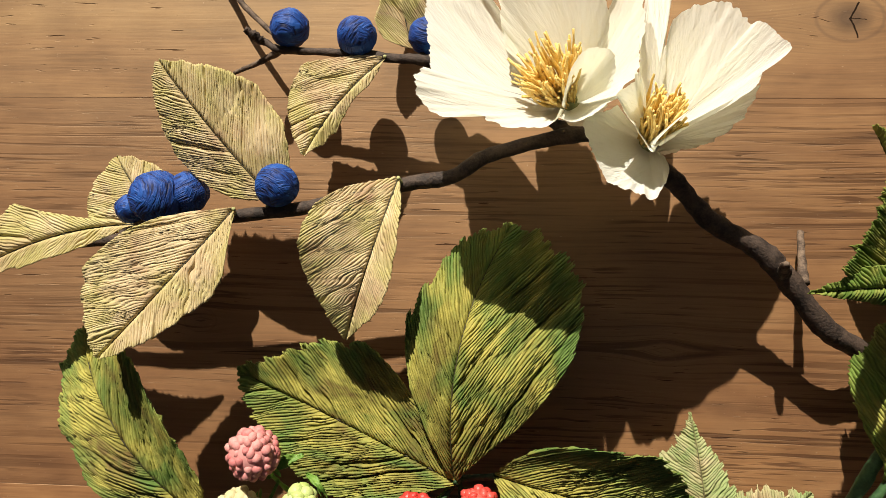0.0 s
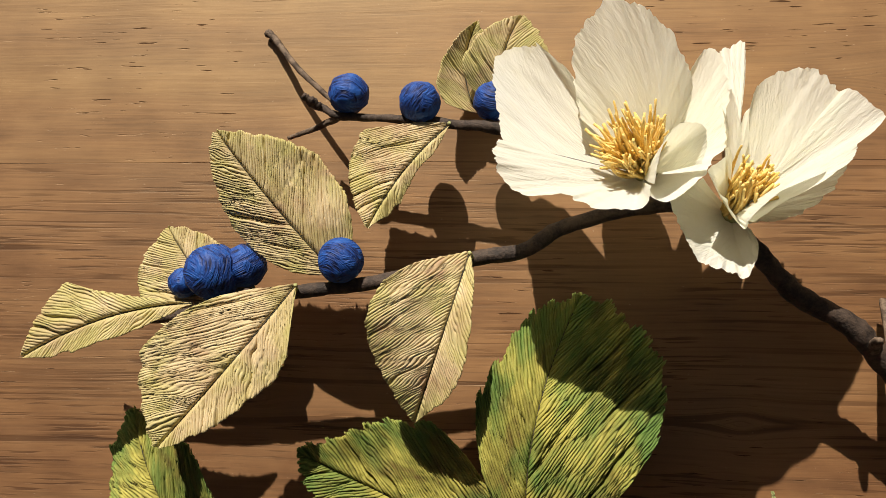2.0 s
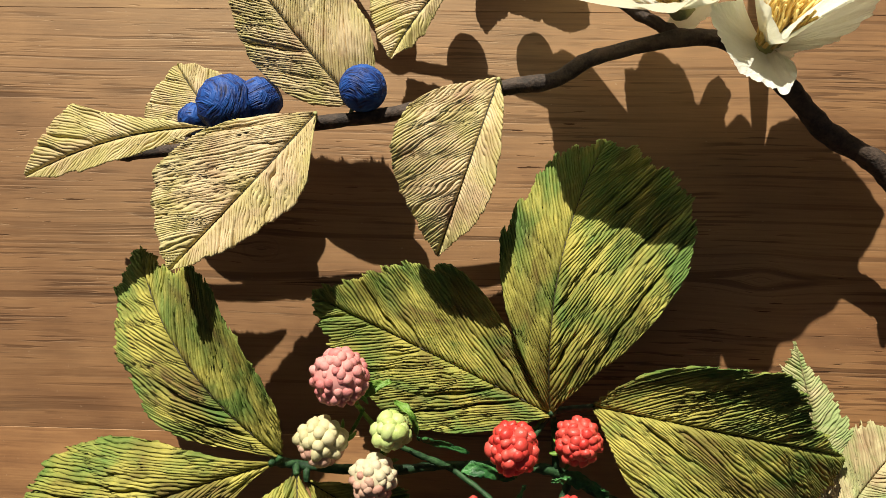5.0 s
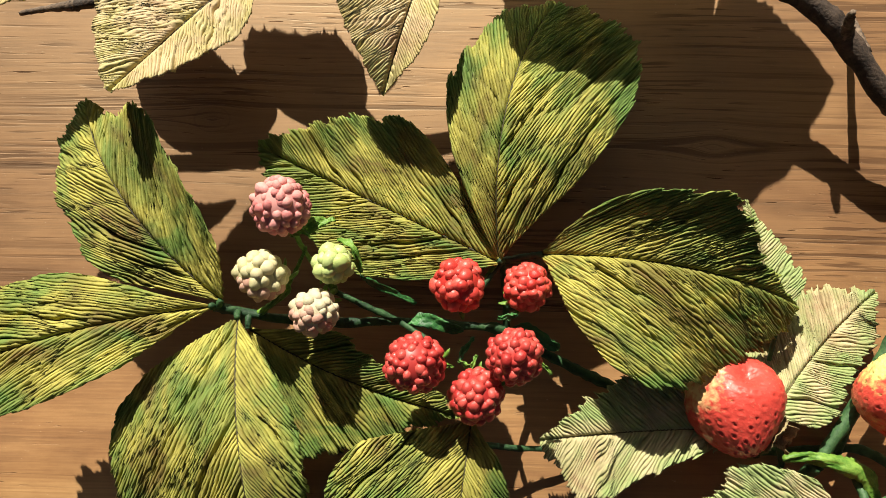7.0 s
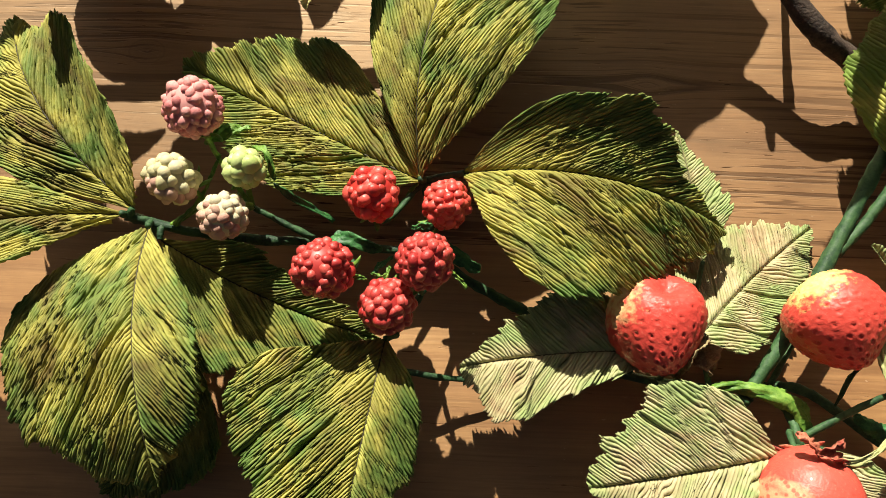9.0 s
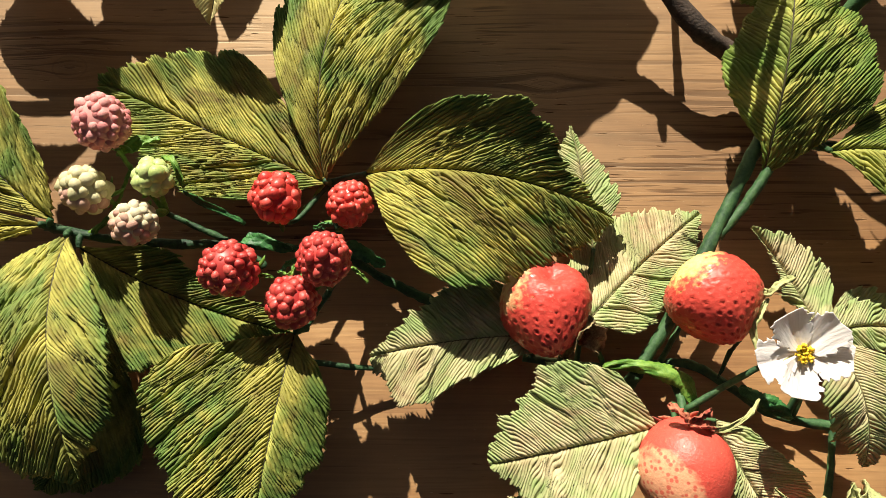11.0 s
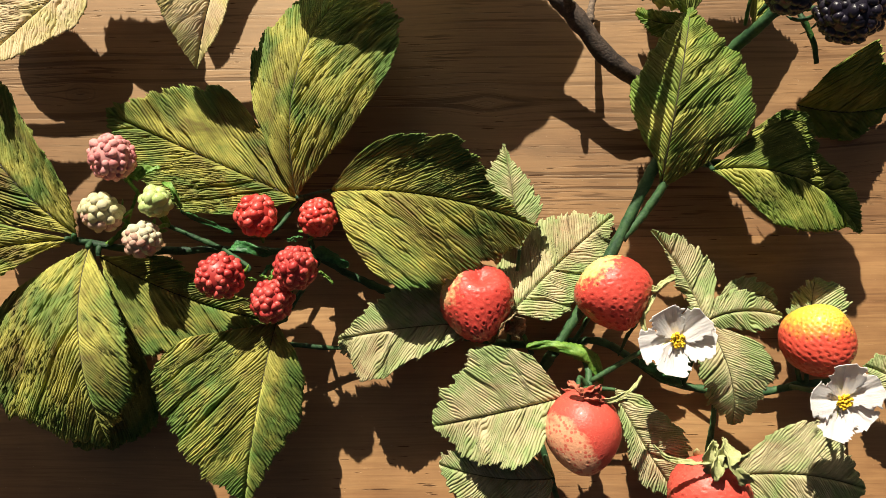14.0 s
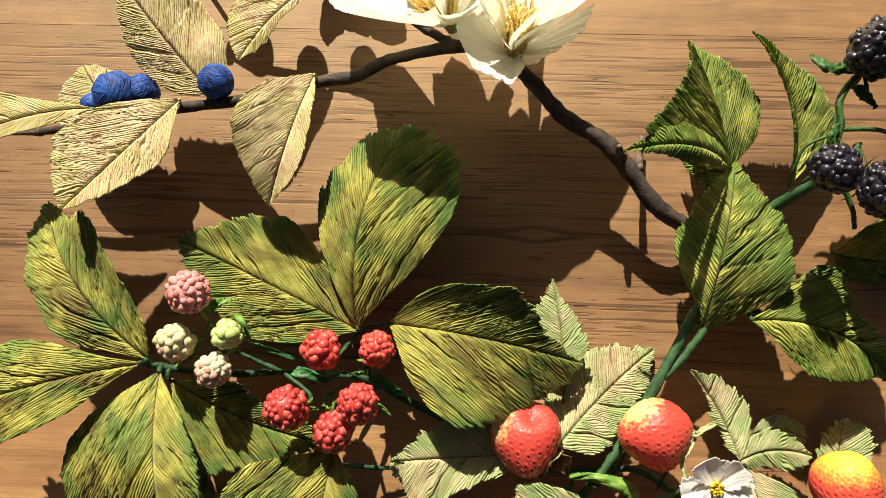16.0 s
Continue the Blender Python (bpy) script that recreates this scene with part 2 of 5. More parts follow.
def board_wood():
    """Old varnished pine: tight dark latewood lines on some boards, chips and short cracks, a worn satin sheen."""
    m = Mat("varnished_old_pine")
    v = m.n("TexCoord").outputs["Object"]
    r = rnd(m)
    v = m.n("VectorMath", {0: v, 1: m.n("CombineXYZ", {2: m.math("MULTIPLY", r, 0.4)}).outputs[0]}, operation="ADD").outputs[0]
    xyz = m.n("SeparateXYZ", {0: v})
    bend = m.noise(m.scaled(v, (5, 9, 1)), 1.0, 2.0)
    knots = []
    y = xyz.outputs[1]
    for kx, ky, size, _ in KNOTS:
        d = m.n("VectorMath", {0: v, 1: (kx, ky, 0)}, operation="SUBTRACT").outputs[0]
        flat = m.n("VectorMath", {0: d, 1: (0.7, 1, 0)}, operation="MULTIPLY").outputs[0]
        dist = m.n("VectorMath", {0: flat}, operation="LENGTH").outputs["Value"]
        knots.append(m.math("DIVIDE", dist, size))
        pull = m.math("MULTIPLY", m.math("SIGN", m.n("SeparateXYZ", {0: d}).outputs[1]), m.math("MULTIPLY", m.math("EXPONENT", m.math("MULTIPLY", knots[-1], -0.8)), -size * 0.9))
        y = m.math("ADD", y, pull)
    yy = m.math("ADD", y, m.math("MULTIPLY", bend, 0.008))
    g = m.n("CombineXYZ", {0: xyz.outputs[0], 1: yy, 2: xyz.outputs[2]}).outputs[0]
    grain = m.n("Attribute", attribute_name="grain").outputs["Fac"]
    gold = m.n("Attribute", attribute_name="gold").outputs["Fac"]
    tone = m.n("Attribute", attribute_name="tone").outputs["Fac"]
    broad = m.noise(m.scaled(g, (1.6, 26, 1)), 1.0, 2.0)
    bands = m.noise(m.scaled(g, (2.6, 120, 1)), 1.0, 2.0, 0.5)
    fibre = m.noise(m.scaled(g, (30, 900, 1)), 1.0, 4.0, 0.65)
    hair = m.ramp(m.noise(m.scaled(g, (14, 620, 1)), 1.0, 2.0, 0.5), (0.34, (1, 1, 1)), (0.42, (0, 0, 0)))
    mott = m.noise(m.scaled(v, (34, 60, 1)), 1.0, 5.0, 0.6)
    stain = m.noise(v, 14, 4.0, 0.6)
    lines = m.noise(m.scaled(g, (6.0, 330, 1)), 1.0, 2.5, 0.55)
    where = m.ramp(m.noise(m.scaled(g, (5.0, 28, 1)), 1.0, 2.0), (0.40, (0.12, 0.12, 0.12)), (0.60, (1, 1, 1)))
    f = m.math("ADD", m.math("ADD", m.math("MULTIPLY", broad, 0.26), m.math("MULTIPLY", fibre, 0.24)), m.math("ADD", m.math("MULTIPLY", bands, 0.20), m.math("MULTIPLY", mott, 0.30)))
    col = m.ramp(f, (0.36, (0.096, 0.034, 0.013)), (0.46, (0.170, 0.069, 0.027)), (0.55, (0.228, 0.101, 0.040)), (0.66, (0.300, 0.145, 0.062)))
    col = m.mix(m.math("MULTIPLY", gold, m.ramp(broad, (0.35, (0.45, 0.45, 0.45)), (0.65, (1, 1, 1)))), col, m.mix(1.0, col, (1.0, 1.18, 1.18), "MULTIPLY"))
    late = m.math("MULTIPLY", m.ramp(lines, (0.39, (1, 1, 1)), (0.46, (0, 0, 0))), m.math("MULTIPLY", grain, where))
    streak = m.noise(m.scaled(g, (30, 700, 1)), 1.0, 2.0, 0.5)
    streak = m.math("MULTIPLY", m.ramp(streak, (0.385, (1, 1, 1)), (0.435, (0, 0, 0))), m.math("MULTIPLY", grain, m.ramp(m.noise(m.scaled(g, (13, 60, 1)), 1.0, 3.0), (0.44, (0.05, 0.05, 0.05)), (0.60, (1, 1, 1)))))
    col = m.mix(m.math("MULTIPLY", hair, 0.22), col, (0.060, 0.022, 0.009))
    col = m.mix(m.math("MULTIPLY", streak, 0.74), col, (0.050, 0.017, 0.008))
    col = m.mix(m.math("MULTIPLY", late, 0.72), col, (0.046, 0.015, 0.007))
    col = m.mix(m.ramp(stain, (0.36, (0.45, 0.45, 0.45)), (0.60, (0, 0, 0))), col, m.mix(0.55, col, (0.105, 0.055, 0.030)))
    chips = m.noise(m.scaled(g, (75, 800, 1)), 1.0, 2.0, 0.45)
    split = m.noise(m.scaled(g, (12, 900, 1)), 1.0, 1.0, 0.4)
    scar = m.ramp(m.noise(m.scaled(v, (9, 14, 1)), 1.0, 2.0), (0.50, (0, 0, 0)), (0.60, (1, 1, 1)))
    crack_or_fold_dark = m.math("MAXIMUM", m.math("MULTIPLY", m.ramp(chips, (0.275, (1, 1, 1)), (0.315, (0, 0, 0))), scar), m.ramp(split, (0.180, (1, 1, 1)), (0.215, (0, 0, 0))))
    col = m.mix(m.math("MULTIPLY", crack_or_fold_dark, 0.8), col, (0.030, 0.013, 0.008))
    pale = m.ramp(m.noise(m.scaled(v, (420, 900, 1)), 1.0, 2.0), (0.735, (0, 0, 0)), (0.765, (1, 1, 1)))
    col = m.mix(m.math("MULTIPLY", pale, 0.5), col, (0.42, 0.30, 0.20))
    for k, (_, _, _, dark) in zip(knots, KNOTS):
        ring = m.noise(m.n("CombineXYZ", {0: m.math("MULTIPLY", k, 3.0)}).outputs[0], 2.0, 2.0)
        col = m.mix(m.math("MULTIPLY", m.ramp(k, (0.15, (0.7, 0.7, 0.7)), (1.0, (0, 0, 0))), m.math("MULTIPLY", dark, m.math("ADD", 0.2, m.math("ADD", ring, m.math("MULTIPLY", m.math("SUBTRACT", mott, 0.5), 1.5))))), col, (0.075, 0.033, 0.020))
        col = m.mix(m.ramp(m.math("ABSOLUTE", m.math("SUBTRACT", k, 0.95)), (0.02, (0.5 * dark, 0.5 * dark, 0.5 * dark)), (0.09, (0, 0, 0))), col, (0.075, 0.030, 0.016))
    eye = m.n("SeparateXYZ", {0: m.n("VectorMath", {0: v, 1: (KNOTS[0][0], KNOTS[0][1], 0)}, operation="SUBTRACT").outputs[0]})
    drift = m.math("MULTIPLY", m.math("SUBTRACT", m.noise(v, 220, 2.0), 0.5), 0.0012)
    heart = 0.0
    for turn, reach, wide in ((62, 0.0085, 0.00042), (-6, 0.0075, 0.00020), (-68, 0.0100, 0.00040)):
        ca, sa = math.cos(radians(turn)), math.sin(radians(turn))
        along = m.math("ADD", m.math("MULTIPLY", eye.outputs[0], ca), m.math("MULTIPLY", eye.outputs[1], sa))
        off = m.math("ABSOLUTE", m.math("ADD", drift, m.math("SUBTRACT", m.math("MULTIPLY", eye.outputs[0], sa), m.math("MULTIPLY", eye.outputs[1], ca))))
        inside = m.math("MULTIPLY", m.math("GREATER_THAN", along, -0.0003), m.math("LESS_THAN", along, reach))
        heart = m.math("MAXIMUM", heart, m.math("MULTIPLY", inside, m.math("LESS_THAN", off, wide)))
    soot = m.math("MULTIPLY", m.ramp(knots[0], (0.25, (1, 1, 1)), (0.72, (0, 0, 0))), m.ramp(mott, (0.34, (1, 1, 1)), (0.66, (0.5, 0.5, 0.5))))
    col = m.mix(soot, col, (0.040, 0.024, 0.018))
    col = m.mix(heart, col, (0.012, 0.006, 0.004))
    col = m.mix(1.0, col, m.n("CombineColor", {0: tone, 1: tone, 2: tone}).outputs[0], "MULTIPLY")
    h = m.math("ADD", m.math("ADD", m.math("MULTIPLY", bands, 0.10), m.math("MULTIPLY", late, -0.35)), m.math("ADD", m.math("MULTIPLY", fibre, 0.20), m.math("ADD", m.math("MULTIPLY", crack_or_fold_dark, -0.8), m.math("MULTIPLY", streak, -0.2))))
    m.b.inputs["IOR"].default_value = 1.72
    m.b.inputs["Specular Tint"].default_value = (1.0, 0.84, 0.57, 1)
    dull = m.math("MAXIMUM", m.math("MAXIMUM", heart, m.math("MULTIPLY", soot, 0.75)), m.math("MAXIMUM", m.math("MULTIPLY", crack_or_fold_dark, 0.8), m.math("MULTIPLY", m.math("MAXIMUM", late, streak), 0.45)))
    wood = m.done(col, m.math("ADD", m.math("ADD", 0.47, m.math("MULTIPLY", crack_or_fold_dark, 0.45)), m.math("MULTIPLY", mott, 0.2)), m.bump(h, 0.00022), 1.0)
    m.put(m.b.inputs["Specular IOR Level"], m.math("SUBTRACT", 1.0, m.math("MULTIPLY", dull, 0.9)))
    return wood


# ---- meshes ----
def thing(name, label, category, group="", at=(0, 0, 0)):
    ob = new(name)
    ob.location = at
    ob.empty_display_size = 0.01
    return tagged(ob, label, category, group)


def meshed(name, verts, faces, material, parent=None, label="", smooth=True, at=None):
    me = bpy.data.meshes.new(name)
    me.from_pydata([tuple(v) for v in verts], [], [tuple(f) for f in faces])
    me.polygons.foreach_set("use_smooth", [smooth] * len(me.polygons))
    me.materials.append(material)
    ob = new(name, me)
    if parent:
        ob.parent = parent
    if at is not None:
        ob.location = at
    return tagged(ob, label)


def part(name, bm, material, parent, label=""):
    me = bpy.data.meshes.new(name)
    bm.to_mesh(me)
    bm.free()
    me.polygons.foreach_set("use_smooth", [True] * len(me.polygons))
    me.materials.append(material)
    ob = new(name, me)
    ob.parent = parent
    return tagged(ob, label)


def spline(points, steps=8):
    """A smooth line through the points."""
    p = np.array(points, float)
    if len(p) == 2:
        return p[0] + (p[1] - p[0]) * np.linspace(0, 1, steps + 1)[:, None]
    q = np.vstack([2 * p[0] - p[1], p, 2 * p[-1] - p[-2]])
    out = []
    for i in range(len(p) - 1):
        a, b, c, d = q[i:i + 4]
        for t in np.linspace(0, 1, steps, endpoint=False):
            out.append(0.5 * (2 * b + (c - a) * t + (2 * a - 5 * b + 4 * c - d) * t * t + (3 * b - a - 3 * c + d) * t ** 3))
    return np.array(out + [p[-1]])


def tube(points, radii, sides=10, rough=0.12, seed=0, steps=8, lumps=0.0):
    """Vertices and faces of a tapered, slightly uneven round rod along a smooth line."""
    rng = np.random.default_rng(seed)
    line = spline(points, steps)
    r = np.interp(np.linspace(0, 1, len(line)), np.linspace(0, 1, len(radii)), radii)
    if lumps:
        r = r * (1 + lumps * np.interp(np.arange(len(r)), np.arange(0, len(r) + 3, 3), rng.uniform(-1, 1, len(np.arange(0, len(r) + 3, 3)))))
    tang = np.gradient(line, axis=0)
    tang /= np.linalg.norm(tang, axis=1)[:, None] + 1e-12
    up = np.array([0.03, 0.05, 1.0])
    verts, faces = [], []
    for i, (c, t) in enumerate(zip(line, tang)):
        s = np.cross(t, up)
        s /= np.linalg.norm(s) + 1e-9
        u = np.cross(s, t)
        for k in range(sides):
            a = 2 * math.pi * k / sides
            q = r[i] * (1 + rough * rng.uniform(-1, 1))
            verts.append(c + q * (math.cos(a) * s + math.sin(a) * u))
    for i in range(len(line) - 1):
        for k in range(sides):
            a, b = i * sides + k, i * sides + (k + 1) % sides
            faces.append((a, b, b + sides, a + sides))
    faces.append(tuple(range(sides))[::-1])
    faces.append(tuple(range((len(line) - 1) * sides, len(line) * sides)))
    return verts, faces


def rod(name, points, radii, material, parent, label="", **kw):
    v, f = tube(points, radii, **kw)
    return meshed(name, v, f, material, parent, label)


STATIONS = [0, 0.04, 0.14, 0.28, 0.42, 0.56, 0.7, 0.84, 0.95, 1]


def wobble(x, step, rng):
    """Smooth random wave of x with the given wavelength, -1 to 1."""
    table = rng.uniform(-1, 1, 4096)
    q = x / step + 1000
    i = np.floor(q).astype(int)
    f = q - i
    f = f * f * (3 - 2 * f)
    return table[i % 4096] * (1 - f) + table[(i + 1) % 4096] * f


def blade(spec, seed, teeth, depth, ripple=0.0006, angle=38, nu=110, nv=15, saw=1.0, cup=1.5, dish=0.0, blunt=0.0, groove=0.0008):
    """A paper leaf or petal: a bowed midrib, two sides of their own outline and lift, pleats along the side veins."""
    base, tip, bow, arch, lift_l, lift_r, left, right = spec
    rng = np.random.default_rng(seed)
    base, tip = np.array(base), np.array(tip)
    d = (tip - base)[:2]
    length = np.hypot(*d)
    d = d / length
    side = np.array([-d[1], d[0]])
    u = np.linspace(0, 1, nu)
    rib = base + (tip - base) * u[:, None]
    rib[:, :2] += side * (4 * bow * u * (1 - u))[:, None]
    rib[:, 2] += 4 * arch * u * (1 - u)
    verts, crep, pos = [], [], []
    ca, sa = math.cos(radians(angle)), math.sin(radians(angle))
    cols = np.concatenate([-np.linspace(1, 0, nv + 1)[:-1] ** 1.3, [0], np.linspace(0, 1, nv + 1)[1:] ** 1.3])
    for v in cols:
        prof, lift = (left, lift_l) if v > 0 else (right, lift_r)
        w0 = np.interp(u, STATIONS, np.concatenate([[0.6], prof, [max(0.4, blunt * prof[-1])]])) / 1000
        k = np.ones(5) / 5
        w = np.convolve(np.pad(w0, 2, "edge"), k, "valid")
        tr = np.random.default_rng(seed * 7 + (1 if v > 0 else 2))
        s = u * length
        ph = (s / teeth + 0.35 * wobble(s, teeth * 2.3, tr)) % 1
        jag = saw * depth * (ph - 0.5) + depth * 0.6 * wobble(s, teeth * 0.28, tr) + depth * 0.7 * wobble(s, teeth * 1.7, tr)
        edge = abs(v) ** 5
        y = np.maximum(w * abs(v) + jag * edge * np.minimum(1, w / 0.006), 0.0)
        y = y * (1 if v > 0 else -1)
        wm = max(w.max(), 1e-4)
        z = lift * (abs(y) / wm) ** cup + dish * (abs(y) / wm) ** 2 - groove * np.exp(-(y / 0.0010) ** 2)
        c = s * sa - abs(y) * ca
        e = s * ca + abs(y) * sa
        rr = np.random.default_rng(seed * 13 + (1 if v > 0 else 2))
        grow = np.minimum(1, abs(y) / 0.006)
        z = z + ripple * grow * (wobble(c + 0.3 * wobble(e, 0.02, rr) * 0.004, 0.0028, rr) + 0.9 * wobble(c, 0.0075, rr) + 1.6 * wobble(e + c * 0.4, 0.021, rr) * abs(v))
        xy = rib[:, :2] + side * y[:, None]
        verts.append(np.column_stack([xy, rib[:, 2] + z]))
        crep.append(np.column_stack([c + (0.37 if v > 0 else 0), e]))
        pos.append(np.column_stack([u, y / 0.05]))
    n = len(cols)
    verts, crep, pos = (np.stack(a, 1).reshape(-1, a[0].shape[1]) for a in (verts, crep, pos))
    faces = [(i * n + j, (i + 1) * n + j, (i + 1) * n + j + 1, i * n + j + 1) for i in range(nu - 1) for j in range(n - 1)]
    return verts, faces, crep, pos, rib, length


def pleated(spec, seed, teeth, depth, ripple=0.0006, angle=38, pleat=0.00050, step=0.00020, saw=0.5, cup=1.5, nv=25, pitch=0.00108, rag=0.24):
    """A crepe leaf whose rows follow its side veins, so that every fold of the paper is real relief."""
    base, tip, bow, arch, lift_l, lift_r, left, right = spec
    base, tip = np.array(base), np.array(tip)
    d = (tip - base)[:2]
    length = np.hypot(*d)
    d = d / length
    side = np.array([-d[1], d[0]])
    cot = 1 / math.tan(radians(angle))
    ca, sa = math.cos(radians(angle)), math.sin(radians(angle))
    verts, crep, pos, faces, rim = [], [], [], [], []

    def place(s, y, sign, w_max, lift, z_add):
        u = np.clip(s / length, 0, 1.02)
        p = base + (tip - base) * u[..., None]
        b = 4 * bow * u * (1 - u)
        p[..., :2] += side * (b + sign * y)[..., None]
        q = np.minimum(y / w_max, 1.1)
        p[..., 2] += 4 * arch * u * (1 - u) + lift * q ** cup + z_add
        return p, u

    for sign, prof, lift in ((1, left, lift_l), (-1, right, lift_r)):
        rng = np.random.default_rng(seed * 2 + (sign > 0))
        fine_u = np.linspace(0, 1, 240)
        w = np.interp(fine_u, STATIONS, np.concatenate([[0.5], prof, [0.5]])) / 1000
        w = np.convolve(np.pad(w, 6, "edge"), np.ones(13) / 13, "valid")
        w_max = max(w.max(), 1e-4)
        starts = np.arange(-w_max * cot, length, step / sa)
        ys = np.linspace(0, w_max * 1.15, 160)
        rows = []
        for s0 in starts:
            s = s0 + ys * cot
            inside = (ys <= np.interp(s / length, fine_u, w, left=-1, right=-1)) & (s >= 0) & (s <= length)
            hit = np.flatnonzero(inside)
            if len(hit) < 2:
                continue
            y1 = ys[hit[-1]]
            if hit[-1] + 1 < len(ys):
                y1 = ys[hit[-1]] + 0.5 * (ys[1] - ys[0])
            rows.append((s0, ys[hit[0]], y1))
        s0 = np.array([r[0] for r in rows])
        c0 = s0 * sa
        phase = (c0 / teeth + 0.3 * wobble(c0, teeth * 2.1, rng)) % 1
        ends = rng.uniform(-1, 1, 8192)
        jag = depth * (saw * (phase - 0.5) + rag * ends[np.round(c0 / pitch).astype(int) % 8192] + 0.6 * wobble(c0, teeth * 0.8, rng))
        lo = np.array([r[1] for r in rows])
        hi = np.maximum(np.array([r[2] for r in rows]) + jag * np.minimum(1, (np.array([r[2] for r in rows]) - lo) / 0.006), lo + 0.0002)
        v = np.linspace(0, 1, nv) ** 1.15
        y = lo[:, None] + (hi - lo)[:, None] * v
        s = s0[:, None] + y * cot
        e = s * ca + y * sa
        c = np.repeat(c0[:, None], nv, 1)
        cw = c + 0.0009 * wobble(e + 1.6 * c, 0.0075, rng) + 0.0009 * wobble(e + 0.9 * c, 0.026, rng) + 0.00022 * wobble(e - 2 * c, 0.0026, rng) + 0.0010 * wobble(c, 0.006, rng)
        z = np.zeros_like(c)
        for wave, weight in ((pitch, 1.0), (pitch * 0.61, 0.28)):
            q = cw / wave
            k = np.round(q)
            gap = np.abs(q - k)
            strong = np.clip(0.72 + 0.42 * wobble(e + 0.137 * k, 0.018, rng) + 0.12 * wobble(e + 0.311 * k, 0.0050, rng), 0.1, 1.3)
            z -= weight * strong * (0.62 * (1 - 2 * gap) + 0.52 * np.exp(-gap / 0.12))
        q = cw / (pitch * 5.3)
        k = np.round(q)
        z -= 2.2 * np.clip(1.6 * wobble(e + 0.217 * k, 0.030, rng) - 0.35, 0, 1) * np.exp(-np.abs(q - k) / 0.07)
        z = 4.9 * pleat * (z + 0.45) * np.minimum(1, 0.3 + y / 0.004)
        z = z + ripple * np.minimum(1, y / 0.008) * (0.8 * wobble(c, 0.0075, rng) + 1.7 * wobble(e + c * 0.4, 0.021, rng) * v)
        z = z - 0.0018 * np.exp(-(y / 0.0008) ** 2)
        p, u = place(s, y, sign, w_max, lift, z)
        o = len(verts)
        verts.extend(p.reshape(-1, 3))
        crep.extend(np.stack([c + (0.37 if sign > 0 else 0), e], -1).reshape(-1, 2))
        pos.extend(np.stack([u, sign * y / 0.05], -1).reshape(-1, 2))
        rim.extend(np.clip(1 - (hi[:, None] - y) / 0.012, 0, 1).ravel())
        n = len(rows)
        for i in range(n - 1):
            for j in range(nv - 1):
                q = o + i * nv + j
                f = (q, q + nv, q + nv + 1, q + 1)
                faces.append(f[::-1] if sign > 0 else f)
    u = np.linspace(0, 1, 40)
    rib = base + (tip - base) * u[:, None]
    rib[:, :2] += side * (4 * bow * u * (1 - u))[:, None]
    rib[:, 2] += 4 * arch * u * (1 - u)
    return np.array(verts), faces, np.array(crep), np.column_stack([np.array(pos), rim]), rib, length


def sheet(name, spec, material, parent, seed, label="", thick=0.00028, **kw):
    verts, faces, crep, pos, rib, length = pleated(spec, seed, **kw)
    verts[:, 2] = np.maximum(verts[:, 2], 0.0012)
    ob = meshed(name, verts, faces, material, parent, label)
    me = ob.data
    loops = np.empty(len(me.loops), int)
    me.loops.foreach_get("vertex_index", loops)
    for lname, data in (("crepe", crep), ("leaf", pos)):
        layer = me.uv_layers.new(name=lname)
        layer.data.foreach_set("uv", data[loops, :2].astype(np.float32).ravel())
    if pos.shape[1] == 3:
        me.attributes.new("rim", "FLOAT", "POINT").data.foreach_set("value", pos[:, 2].astype(np.float32))
    if thick:
        mod = ob.modifiers.new("thickness", "SOLIDIFY")
        mod.thickness, mod.offset = thick, -1
    return ob, rib, length


def leaf(spec, material, parent, seed, label="", teeth=0.0042, depth=0.0014, rib_mat=None, **kw):
    ob, rib, length = sheet("leaf", spec, material, parent, seed, label, teeth=teeth, depth=depth, **kw)
    # Dark rod added down in the midrib fold, in place of the crease's shade.
    pts = rib[::4].copy()
    pts[:, 2] -= 0.0013
    rod("midrib", pts, (0.00050, 0.00042, 0.00025), rib_mat or RIB_CREASE, ob, "", sides=6, rough=0.1, steps=3, seed=seed)
    return ob


